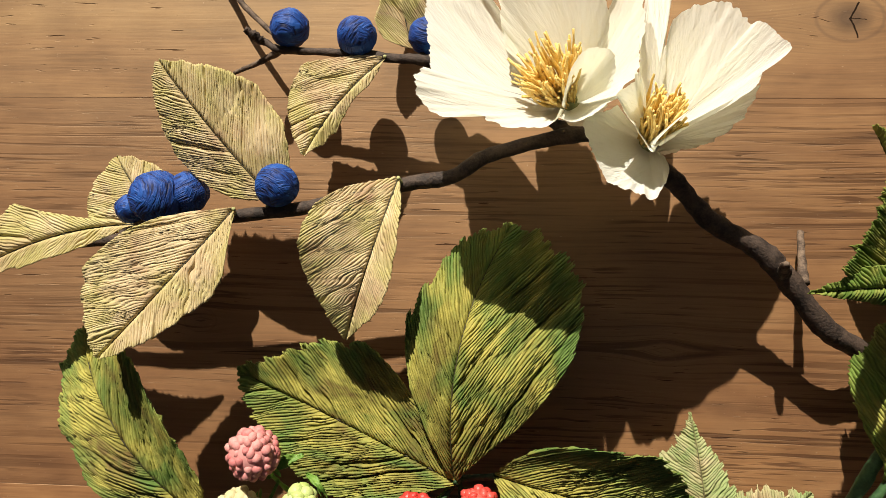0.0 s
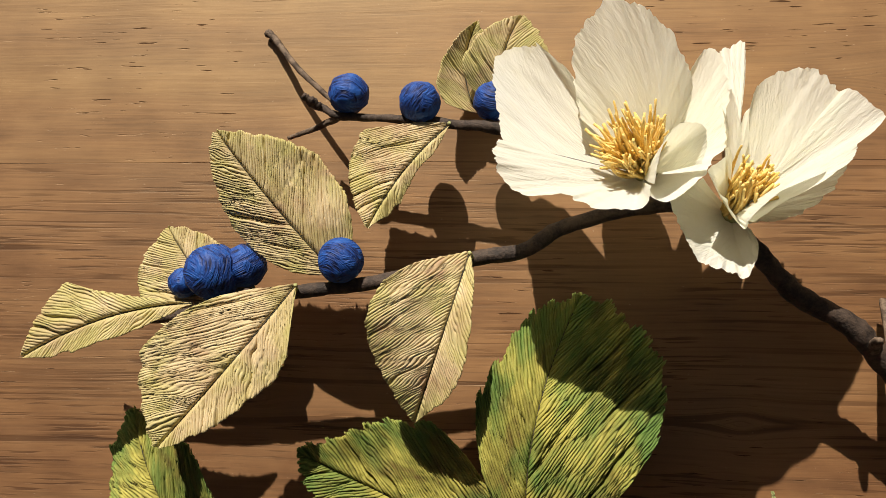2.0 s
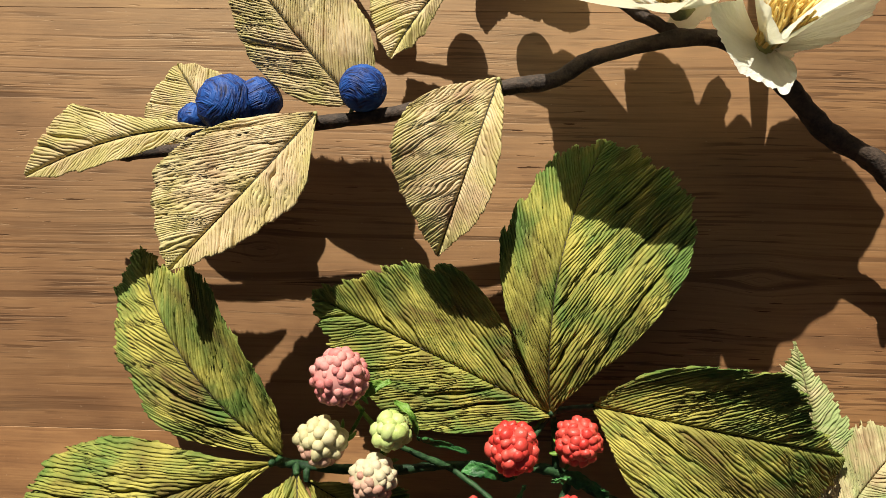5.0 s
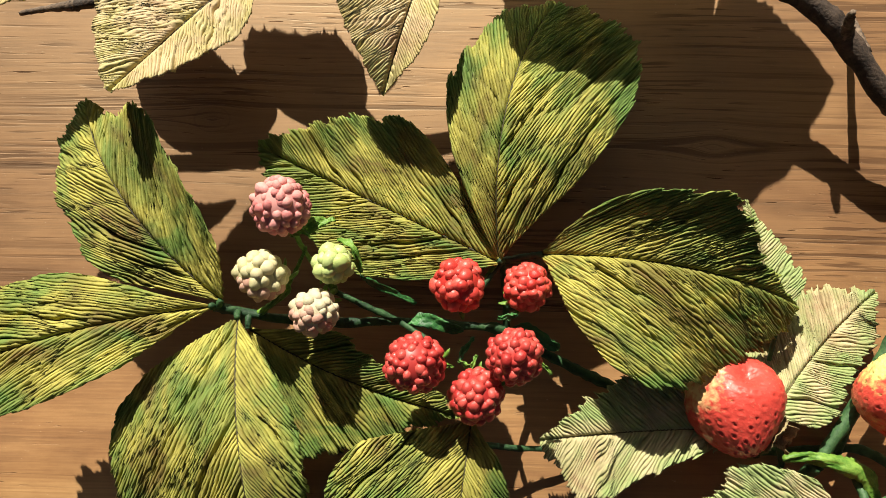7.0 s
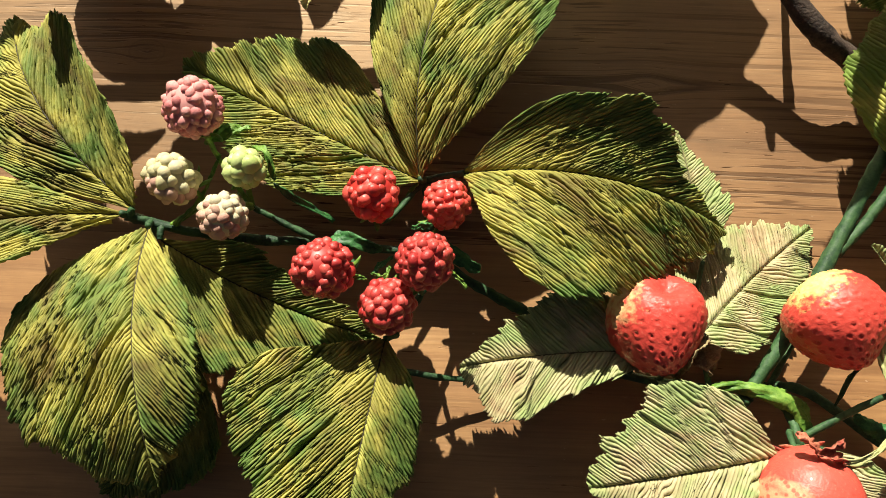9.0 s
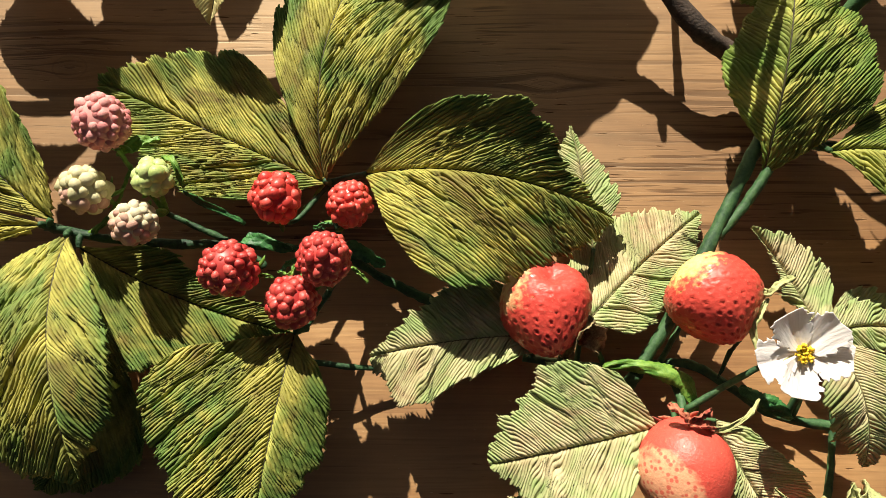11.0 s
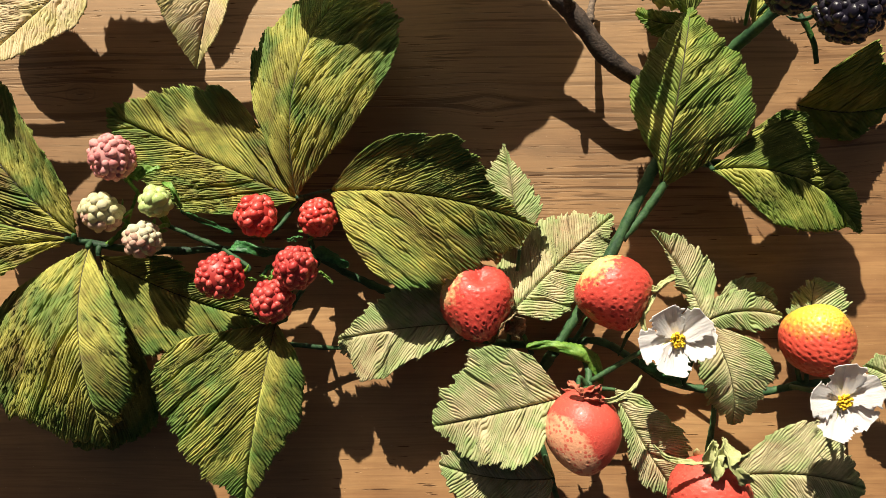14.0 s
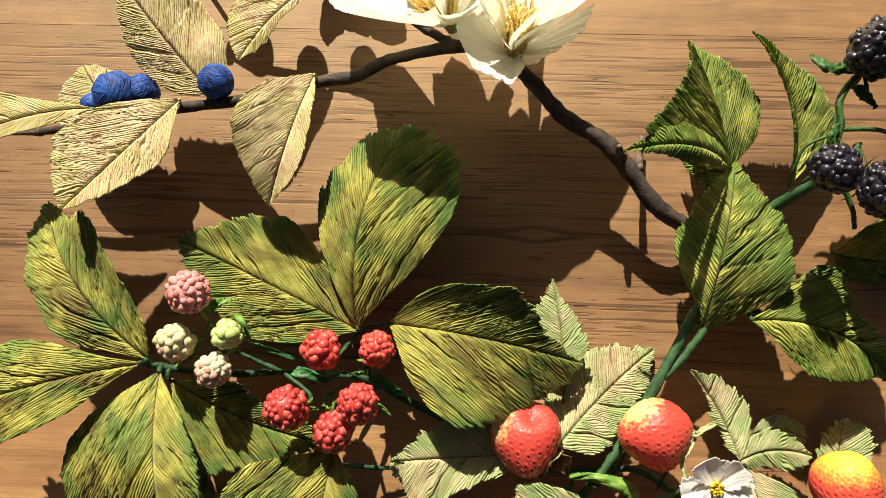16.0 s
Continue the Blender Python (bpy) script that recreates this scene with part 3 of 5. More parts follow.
def petal(rim, heart, cup, ruffle, parent, seed):
    """A cupped crepe petal that fans out from the flower's heart to an uneven rim."""
    rng = np.random.default_rng(seed)
    ns, nr = 110, 44
    line = spline(rim, 16)
    gaps = np.concatenate([[0], np.cumsum(np.linalg.norm(np.diff(line, axis=0), axis=1))])
    arc = np.linspace(0, gaps[-1], ns)
    edge = np.column_stack([np.interp(arc, gaps, line[:, k]) for k in range(3)])
    out = edge - heart
    reach = np.linalg.norm(out, axis=1)
    free = np.sin(np.pi * np.clip(np.arange(ns) / (ns - 1), 0.02, 0.98)) ** 0.4
    jag = free * (0.0016 * wobble(arc, 0.0075, rng) + 0.0014 * wobble(arc, 0.0030, rng) + 0.0009 * wobble(arc, 0.0010, rng)) / reach
    verts, crep, pos = [], [], []
    for r in np.linspace(0.05, 1, nr):
        p = heart + out * (r * (1 + jag * r ** 3))[:, None]
        p[:, 2] = heart[2] + out[:, 2] * r ** cup
        across = arc * (0.45 + 0.55 * r)
        slip = across + 0.0006 * wobble(r * reach + 3 * across, 0.012, rng)
        p[:, 2] += r * (0.00014 * wobble(slip, 0.0011, np.random.default_rng(seed + 1)) + 0.00032 * wobble(slip, 0.0026, np.random.default_rng(seed + 2)))
        p[:, 2] += ruffle * r * r * (wobble(arc + 0.3 * r * reach, 0.011, np.random.default_rng(seed + 3)) + 0.5 * wobble(arc, 0.005, np.random.default_rng(seed + 4)))
        verts.append(p)
        crep.append(np.column_stack([across, r * reach]))
        pos.append(np.column_stack([np.full(ns, r), arc / 0.05]))
    verts, crep, pos = np.concatenate(verts), np.concatenate(crep), np.concatenate(pos)
    faces = [(i * ns + j, i * ns + j + 1, (i + 1) * ns + j + 1, (i + 1) * ns + j) for i in range(nr - 1) for j in range(ns - 1)]
    ob = meshed("petal", verts, faces, IVORY, parent)
    loops = np.empty(len(ob.data.loops), int)
    ob.data.loops.foreach_get("vertex_index", loops)
    for lname, data in (("crepe", crep), ("leaf", pos)):
        ob.data.uv_layers.new(name=lname).data.foreach_set("uv", data[loops].astype(np.float32).ravel())
    return ob


def nearest(p, lines):
    best = min((float(np.linalg.norm(q - p)), i, k) for i, line in enumerate(lines) for k, q in enumerate(line))
    return lines[best[1]][best[2]]


def ico(sub):
    bm = bmesh.new()
    bmesh.ops.create_icosphere(bm, subdivisions=sub, radius=1)
    v = np.array([x.co for x in bm.verts])
    f = [[x.index for x in fa.verts] for fa in bm.faces]
    bm.free()
    return v, f


ICO2, ICO1, ICO3 = ico(2), ico(1), ico(3)


def fib(n):
    k = np.arange(n) + 0.5
    z = 1 - 2 * k / n
    a = k * 2.399963
    r = np.sqrt(1 - z * z)
    return np.column_stack([r * np.cos(a), r * np.sin(a), z])


def turn_to(axis):
    return np.array(Vector(axis).normalized().to_track_quat("Z", "Y").to_matrix())


BEADS = {}


def bead_berry(name, centre, radius, count, axis, material, parent, label, seed, tall=1.05, bead_size=1.0, ragged=0.20, blush=None, cheek=0.1):
    """A berry of many round drupelets over a core, its tip along axis."""
    rng = np.random.default_rng(seed)
    rot = turn_to(axis)
    br = radius * 1.86 / math.sqrt(count) * bead_size
    core_r = radius - br * 0.74
    v, f = ICO3
    core = meshed(name, (v * np.array([core_r, core_r, core_r * tall])) @ rot.T, f, material, parent, label, at=centre)
    for n in fib(count):
        n = n + rng.normal(0, 0.075, 3)
        n /= np.linalg.norm(n)
        s = br * rng.uniform(1 - ragged, 1 + ragged)
        taper = 1 - 0.10 * max(n[2], 0)
        at = rot @ (n * (radius - br) * np.array([taper, taper, tall]) * rng.uniform(0.94, 1.05))
        mat = blush if blush and at[1] + at[0] * 0.3 < radius * rng.uniform(cheek - 0.6, cheek) else material
        key = (mat.name, int(rng.integers(5)))
        if key not in BEADS:
            bv, bf = ICO2
            me = bpy.data.meshes.new("drupelet")
            lr = np.random.default_rng(key[1])
            lump = 1 + sum(0.05 * np.sin(bv @ lr.normal(0, 2.6, 3) + lr.uniform(0, 6)) for _ in range(3))[:, None]
            me.from_pydata([tuple(q) for q in bv * lump], [], [tuple(q) for q in bf])
            me.polygons.foreach_set("use_smooth", [True] * len(me.polygons))
            me.materials.append(mat)
            BEADS[key] = me
        ob = new("drupelet", BEADS[key])
        ob.parent = core
        ob.location = at
        ob.rotation_euler = rng.uniform(0, 6, 3)
        ob.scale = s * rng.uniform(0.85, 1.15, 3)
    return core


def sepals(at, axis, count, length, width, material, parent, seed, curl=0.5):
    """A ring of narrow pointed sepals round a stalk, each a part."""
    rng = np.random.default_rng(seed)
    rot = turn_to(axis)
    for i in range(count):
        a = 2 * math.pi * (i + rng.uniform(-0.25, 0.25)) / count
        ln, cu = length * rng.uniform(0.65, 1.2), curl + rng.uniform(-0.5, 0.5)
        tw = rng.uniform(-0.6, 0.6)
        verts, faces = [], []
        m = 9
        for k in range(m):
            t = k / (m - 1)
            w = width * (0.25 + 1.1 * t) * (1 - t) ** 0.6 + 0.0001
            rad, up = ln * t * math.cos(cu * t), ln * t * math.sin(cu * t)
            aa = a + tw * t * t
            for s in (-1, 0, 1):
                verts.append(rot @ np.array([rad * math.cos(aa) - s * w * math.sin(aa), rad * math.sin(aa) + s * w * math.cos(aa), up + 0.35 * w * abs(s)]))
        for k in range(m - 1):
            for s in range(2):
                b = k * 3 + s
                faces.append((b, b + 1, b + 4, b + 3))
        ob = meshed("sepal", verts, faces, material, parent, at=at)
        mod = ob.modifiers.new("thickness", "SOLIDIFY")
        mod.thickness, mod.offset = 0.0003, 0


def curl(name, points, width, material, parent, seed, label="", twist=0.6, cup=0.5, crumple=0.0005, blunt=0.15, at=None):
    """A strip of crumpled paper along a smooth line, pointed at its ends."""
    rng = np.random.default_rng(seed)
    line = spline(points, 10)
    tang = np.gradient(line, axis=0)
    tang /= np.linalg.norm(tang, axis=1)[:, None] + 1e-12
    verts, faces, m = [], [], 7
    ph = rng.uniform(0, 6, 4)
    for i, (c, t) in enumerate(zip(line, tang)):
        u = i / (len(line) - 1)
        w = width * (blunt + (1 - blunt) * (4 * u * (1 - u)) ** 0.55) * (1 + 0.15 * math.sin(9 * u + ph[0]))
        s = np.cross(t, (0.02, 0.03, 1.0))
        s /= np.linalg.norm(s) + 1e-9
        n = np.cross(s, t)
        a = twist * math.sin(3.5 * u + ph[1])
        s, n = s * math.cos(a) + n * math.sin(a), n * math.cos(a) - s * math.sin(a)
        for k in range(m):
            q = 2 * k / (m - 1) - 1
            lift = cup * w * q * q + crumple * (math.sin(7 * q + 11 * u + ph[2]) + math.sin(23 * u + 5 * q + ph[3])) + rng.uniform(-0.3, 0.3) * crumple
            verts.append(c + s * q * w * (1 + 0.12 * rng.uniform(-1, 1)) + n * lift)
    for i in range(len(line) - 1):
        for k in range(m - 1):
            b = i * m + k
            faces.append((b, b + 1, b + m + 1, b + m))
    ob = meshed(name, verts, faces, material, parent, label, at=at)
    mod = ob.modifiers.new("thickness", "SOLIDIFY")
    mod.thickness, mod.offset = 0.0003, 0
    return ob


# ---- table ----
KNOTS = ((0.2441, 0.1823, 0.0115, 1.0), (-0.066, 0.0335, 0.006, 0.7), (0.160, 0.024, 0.007, 0.35), (0.40, -0.02, 0.012, 0.8), (-0.30, 0.20, 0.015, 0.8))
WOOD = board_wood()
table = thing("tabletop", "weathered brown pine tabletop of wide boards", "tabletop")
tagged(table, kind="structure")
table.rotation_euler = (0, 0, radians(2.0))
for y0, y1, tone, grain, gold in ((-0.90, -0.62, 1, 0.5, 0.3), (-0.62, -0.33, 1, 0.3, 0.2), (-0.33, -0.0505, 1.58, 0.25, 0.9), (-0.0505, 0.1443, 1.08, 1.0, 0.3), (0.1443, 0.42, 1.30, 0.15, 1.0), (0.42, 0.72, 0.9, 0.4, 0.4), (0.72, 1.0, 0.9, 0.6, 0.2)):
    bm = bmesh.new()
    bmesh.ops.create_cube(bm, size=1, matrix=Matrix.Translation((0.1, (y0 + y1) / 2, -0.014)) @ Matrix.Diagonal((2.2, y1 - y0 - 0.0001, 0.028, 1)))
    bmesh.ops.bevel(bm, geom=[e for e in bm.edges], offset=0.00014, segments=1, affect="EDGES")
    board = part("board", bm, WOOD, table)
    for key, value in (("tone", tone), ("grain", grain), ("gold", gold)):
        board.data.attributes.new(key, "FLOAT", "POINT").data.foreach_set("value", [value] * len(board.data.vertices))
    board.data.polygons.foreach_set("use_smooth", [False] * len(board.data.polygons))
bm = bmesh.new()
bmesh.ops.create_grid(bm, x_segments=1, y_segments=1, size=60, matrix=Matrix.Translation((0, 0, -0.029)))
GROUND = plain("grey_stone_ground", (0.10, 0.09, 0.075), (0.17, 0.15, 0.12), 3, 0.9)
ground = part("ground", bm, GROUND, None, "plain grey stone ground under the table")
tagged(ground, category="ground", kind="structure")

# ---- paper blades: base, tip, bow, arch, lift left, lift right, half widths left and right in mm ----
BEIGE_LEAVES = []
BEIGE_LEAVES.append(((-0.0213, 0.0906, 0.0450), (-0.0718, 0.1466, 0.0530), 0.0011, 0.0010, -0.006, -0.002, (6.2, 13.0, 17.8, 20.3, 20.6, 16.9, 11.8, 6.0), (13.0, 19.8, 25.7, 26.8, 26.9, 21.8, 13.2, 4.8)))
BEIGE_LEAVES.append(((0.0354, 0.1004, 0.0560), (0.0157, 0.0314, 0.0500), 0.0004, 0.0090, 0.004, 0.0, (1.8, 5.6, 7.9, 10.1, 12.0, 11.2, 7.9, 2.4), (5.8, 18.7, 28.2, 31.0, 29.6, 24.2, 13.4, 4.8)))
BEIGE_LEAVES.append(((-0.0350, 0.0846, 0.0520), (-0.0799, 0.0206, 0.0740), 0.0012, 0.0030, 0.0, -0.002, (2.2, 7.8, 15.6, 17.9, 15.3, 12.3, 8.4, 3.6), (3.7, 12.0, 21.7, 27.7, 30.0, 30.4, 19.7, 8.5)))
BEIGE_LEAVES.append(((-0.0749, 0.0754, 0.0600), (-0.1381, 0.0518, 0.0700), -0.0049, -0.0010, 0.003, -0.006, (1.2, 4.4, 7.3, 8.7, 8.8, 8.1, 6.0, 2.1), (0.6, 2.3, 4.5, 8.3, 13.1, 20.4, 13.3, 4.5)))
BEIGE_LEAVES.append(((-0.0568, 0.0562, 0.0340), (-0.1021, 0.1074, 0.0260), 0.0009, 0.0020, 0.0, 0.0, (3.8, 12.0, 18.4, 23.2, 26.4, 27.6, 25.0, 14.9), (8.7, 13.8, 17.4, 19.2, 18.6, 16.4, 11.6, 4.9)))
BEIGE_LEAVES.append(((0.0239, 0.1562, 0.0340), (-0.0077, 0.1092, 0.0460), -0.0027, 0.0020, -0.002, -0.012, (0.9, 3.0, 4.9, 4.5, 5.5, 6.3, 5.1, 1.8), (3.0, 10.6, 18.7, 27.6, 25.8, 22.7, 15.4, 7.2)))
BEIGE_LEAVES.append(((0.0349, 0.1653, 0.0150), (0.0332, 0.2072, 0.0170), 0.0057, -0.0020, 0.01, 0.006, (12.2, 13.1, 13.4, 11.7, 10.0, 7.8, 5.5, 1.9), (3.1, 10.5, 11.2, 11.8, 11.6, 10.1, 7.2, 2.2)))
BEIGE_LEAVES.append(((0.0488, 0.1667, 0.0180), (0.0534, 0.2084, 0.0220), 0.0054, 0.0040, 0.0, 0.006, (7.7, 14.5, 17.6, 18.2, 16.1, 12.5, 8.2, 3.2), (9.0, 13.9, 17.1, 20.3, 19.3, 15.4, 10.3, 3.3)))
OLIVE_LEAVES = []
OLIVE_LEAVES.append(((-0.0419, -0.0510, 0.0450), (-0.1092, 0.0277, 0.0340), 0.0069, 0.0105, -0.005, 0.014, (2.8, 10.5, 20.8, 25.1, 25.2, 22.3, 18.1, 17.3), (6.1, 15.5, 21.8, 25.1, 26.8, 26.8, 14.0, 4.4)))
OLIVE_LEAVES.append(((0.0648, -0.0300, 0.0350), (-0.0360, 0.0126, 0.0330), -0.0001, -0.0030, 0.006, 0.0, (4.5, 14.5, 23.1, 28.5, 28.6, 23.8, 14.0, 7.2), (4.4, 13.7, 23.0, 32.2, 36.2, 31.5, 21.2, 9.2)))
OLIVE_LEAVES.append(((0.0644, -0.0294, 0.0350), (0.0846, 0.0858, 0.0180), 0.0107, 0.0195, -0.004, 0.011, (2.0, 7.0, 16.7, 21.8, 26.1, 24.1, 16.8, 9.5), (4.2, 14.7, 29.7, 39.7, 46.4, 44.3, 40.0, 23.6)))
OLIVE_LEAVES.append(((0.0815, -0.0257, 0.0340), (0.1850, -0.0405, 0.0290), 0.0031, 0.0240, 0.0135, -0.002, (7.6, 18.1, 24.4, 24.4, 27.3, 18.2, 5.6, 1.3), (8.0, 25.2, 39.7, 45.2, 42.8, 32.0, 18.3, 6.9)))
OLIVE_LEAVES.append(((-0.0350, -0.0579, 0.0450), (-0.0132, -0.1493, 0.0580), 0.0013, 0.0215, -0.003, -0.006, (2.0, 8.0, 16.5, 19.3, 21.3, 21.0, 12.5, 2.0), (11.3, 33.1, 45.3, 47.8, 45.5, 43.2, 26.8, 11.0)))
OLIVE_LEAVES.append(((0.0566, -0.0924, 0.0360), (0.0462, -0.1798, 0.0420), 0.0006, 0.0110, -0.010, 0.010, (3.5, 12.9, 18.6, 19.6, 17.2, 12.9, 9.2, 3.0), (12.5, 40.3, 48.1, 46.1, 41.0, 32.0, 19.2, 6.6)))
OLIVE_LEAVES.append(((-0.0319, -0.0615, 0.0400), (0.0533, -0.0920, 0.0260), -0.0037, 0.0030, 0.003, -0.002, (2.0, 6.9, 14.5, 15.2, 13.2, 9.9, 6.6, 2.1), (3.9, 13.8, 28.8, 35.8, 29.3, 16.5, 6.9, 2.2)))
OLIVE_LEAVES.append(((-0.0452, -0.0539, 0.0470), (-0.1405, -0.0894, 0.0620), -0.0037, 0.0175, 0.012, -0.02, (2.1, 8.7, 17.4, 21.3, 22.3, 20.8, 13.9, 4.3), (2.0, 7.0, 15.5, 22.8, 26.6, 27.8, 21.4, 6.7)))
OLIVE_LEAVES.append(((-0.0395, -0.0631, 0.0300), (-0.0510, -0.1606, 0.0100), 0.0108, 0.0000, 0.0, 0.0, (1.4, 5.1, 10.3, 17.9, 25.4, 32.4, 31.5, 25.1), (2.0, 7.0, 14.0, 17.9, 20.8, 20.1, 17.6, 11.1)))
PALE_LEAVES = []
PALE_LEAVES.append(((0.1659, -0.0892, 0.0340), (0.0853, -0.1004, 0.0200), -0.0024, 0.0070, 0.008, -0.002, (1.4, 4.9, 9.5, 13.3, 16.6, 22.4, 22.7, 10.0), (10.5, 16.1, 20.7, 23.8, 22.8, 16.1, 9.1, 3.9)))
PALE_LEAVES.append(((0.1733, -0.0838, 0.0340), (0.2279, -0.0313, 0.0060), 0.0014, -0.0040, -0.008, 0.004, (8.6, 21.7, 24.0, 24.5, 22.8, 19.2, 11.6, 4.4), (5.2, 17.6, 19.7, 17.3, 15.2, 14.7, 10.2, 3.3)))
PALE_LEAVES.append(((0.1769, -0.0527, 0.0260), (0.1686, 0.0042, 0.0160), -0.0005, 0.0030, 0.0, 0.002, (2.7, 9.4, 11.6, 13.5, 15.4, 17.5, 6.5, 2.0), (1.6, 5.5, 11.2, 12.5, 10.4, 6.2, 2.2, 0.7)))
PALE_LEAVES.append(((0.1963, -0.1232, 0.0500), (0.1359, -0.1412, 0.0300), -0.0004, 0.0060, 0.01, 0.002, (3.0, 10.7, 20.2, 24.4, 23.5, 19.6, 14.1, 5.5), (9.7, 23.5, 28.0, 31.3, 31.5, 21.6, 17.1, 10.5)))
PALE_LEAVES.append(((0.1943, -0.1634, 0.036), (0.1389, -0.1599, 0.028), 0.0028, 0.0020, 0.0, 0.0, (18.7, 19.4, 20.4, 20.1, 18.9, 17.6, 12.6, 6.7), (2.8, 9.7, 14.6, 15.3, 15.5, 13.7, 11.5, 8.1)))
PALE_LEAVES.append(((0.2244, -0.1206, 0.0300), (0.2577, -0.1731, 0.0220), -0.0017, 0.0040, 0.0, 0.0, (3.3, 10.9, 13.8, 16.8, 20.4, 18.5, 10.6, 3.3), (0.7, 2.3, 5.0, 8.3, 9.8, 10.6, 9.0, 3.9)))
PALE_LEAVES.append(((0.2706, -0.0863, 0.0260), (0.2436, -0.0407, 0.0240), -0.0034, -0.0040, -0.002, 0.002, (1.2, 4.2, 4.9, 5.4, 3.8, 1.8, 1.0, 0.7), (2.2, 7.4, 12.8, 14.6, 13.7, 11.3, 8.4, 2.6)))
PALE_LEAVES.append(((0.2689, -0.0868, 0.0280), (0.3108, -0.0824, 0.0200), 0.0041, -0.0030, 0.0, 0.0, (2.0, 7.1, 10.3, 10.3, 10.0, 8.8, 5.9, 2.2), (1.7, 5.8, 8.0, 8.8, 9.5, 10.2, 7.8, 2.4)))
PALE_LEAVES.append(((0.2818, -0.0747, 0.0100), (0.3135, -0.0763, 0.0080), 0.0045, 0.0010, 0.0, 0.0, (2.0, 6.9, 7.5, 7.8, 7.6, 6.8, 6.0, 2.3), (1.4, 4.8, 8.6, 8.8, 9.1, 9.3, 5.0, 1.6)))
PALE_LEAVES.append(((0.2681, -0.0880, 0.0380), (0.2819, -0.1363, 0.0300), 0.0017, 0.0100, 0.002, -0.006, (3.3, 11.0, 17.6, 19.7, 19.0, 14.4, 10.5, 6.1), (1.6, 5.6, 11.2, 13.6, 12.6, 11.0, 6.5, 2.2)))
PALE_LEAVES.append(((0.2805, -0.1610, 0.0300), (0.3455, -0.1652, 0.0300), 0.0052, 0.0060, 0.0, 0.0, (3.5, 12.1, 19.0, 23.2, 26.3, 23.4, 12.3, 3.8), (4.5, 15.3, 18.9, 22.5, 20.8, 18.5, 11.5, 3.6)))
PALE_LEAVES.append(((0.3241, -0.0961, 0.0200), (0.3312, -0.0619, 0.0120), 0.0007, 0.0000, 0.0, 0.0, (4.1, 10.3, 12.3, 13.4, 11.4, 9.4, 5.7, 1.8), (1.7, 5.9, 11.7, 14.9, 16.7, 18.0, 14.6, 12.0)))
PALE_LEAVES.append(((0.3689, -0.1185, 0.0300), (0.3489, -0.1062, 0.0240), -0.0021, -0.0010, 0.0, 0.0, (1.3, 4.5, 9.1, 9.4, 8.9, 7.3, 5.0, 2.0), (1.8, 6.4, 10.4, 10.4, 10.3, 9.9, 8.2, 6.9)))
FOREST_LEAVES = []
FOREST_LEAVES.append(((0.2467, -0.0205, 0.0300), (0.2597, 0.0708, 0.0370), 0.0036, 0.0205, -0.024, -0.002, (1.0, 4.0, 12.0, 17.0, 18.0, 14.0, 9.0, 3.0), (5.2, 18.1, 34.2, 37.0, 32.9, 26.5, 13.0, 4.1)))
FOREST_LEAVES.append(((0.2603, 0.0684, 0.0260), (0.2299, 0.1321, 0.0440), -0.0008, 0.0050, 0.058, -0.012, (24.0, 41.0, 51.0, 56.9, 33.7, 20.5, 10.9, 3.4), (5.9, 20.5, 26.5, 30.7, 27.0, 21.7, 12.4, 4.4)))
FOREST_LEAVES.append(((0.2514, 0.0651, 0.0500), (0.1905, 0.0621, 0.0870), -0.0024, 0.0220, -0.004, -0.002, (1.0, 3.5, 6.5, 6.8, 7.1, 5.1, 2.8, 0.9), (2.2, 6.8, 7.7, 8.5, 9.1, 7.7, 5.4, 1.7)))
FOREST_LEAVES.append(((0.2642, 0.0684, 0.0220), (0.2369, 0.0764, 0.0140), 0.0025, 0.0000, 0.0, 0.0, (3.0, 8.4, 9.1, 9.8, 9.2, 7.2, 4.8, 1.5), (1.7, 5.9, 6.7, 6.7, 6.7, 6.3, 4.8, 3.6)))
FOREST_LEAVES.append(((0.2931, 0.0639, 0.0300), (0.2636, 0.1395, 0.0460), -0.0142, -0.0070, 0.028, -0.004, (4.6, 12.9, 15.6, 13.3, 6.1, 7.1, 5.1, 1.6), (4.3, 14.1, 25.8, 20.1, 15.4, 10.4, 4.9, 1.5)))
FOREST_LEAVES.append(((0.2687, -0.0124, 0.0420), (0.3477, -0.0402, 0.0250), 0.0107, 0.0085, -0.006, 0.0, (5.8, 20.3, 33.2, 34.0, 14.3, 13.5, 12.3, 10.0), (2.8, 9.9, 19.5, 26.2, 24.1, 19.1, 8.6, 2.6)))
FOREST_LEAVES.append(((0.3220, 0.0282, 0.0140), (0.3753, 0.0311, 0.0060), -0.0042, 0.0020, 0.036, -0.008, (4.0, 13.8, 20.2, 24.7, 19.7, 14.7, 8.8, 3.2), (3.4, 11.1, 12.1, 13.1, 13.7, 11.0, 7.4, 2.3)))
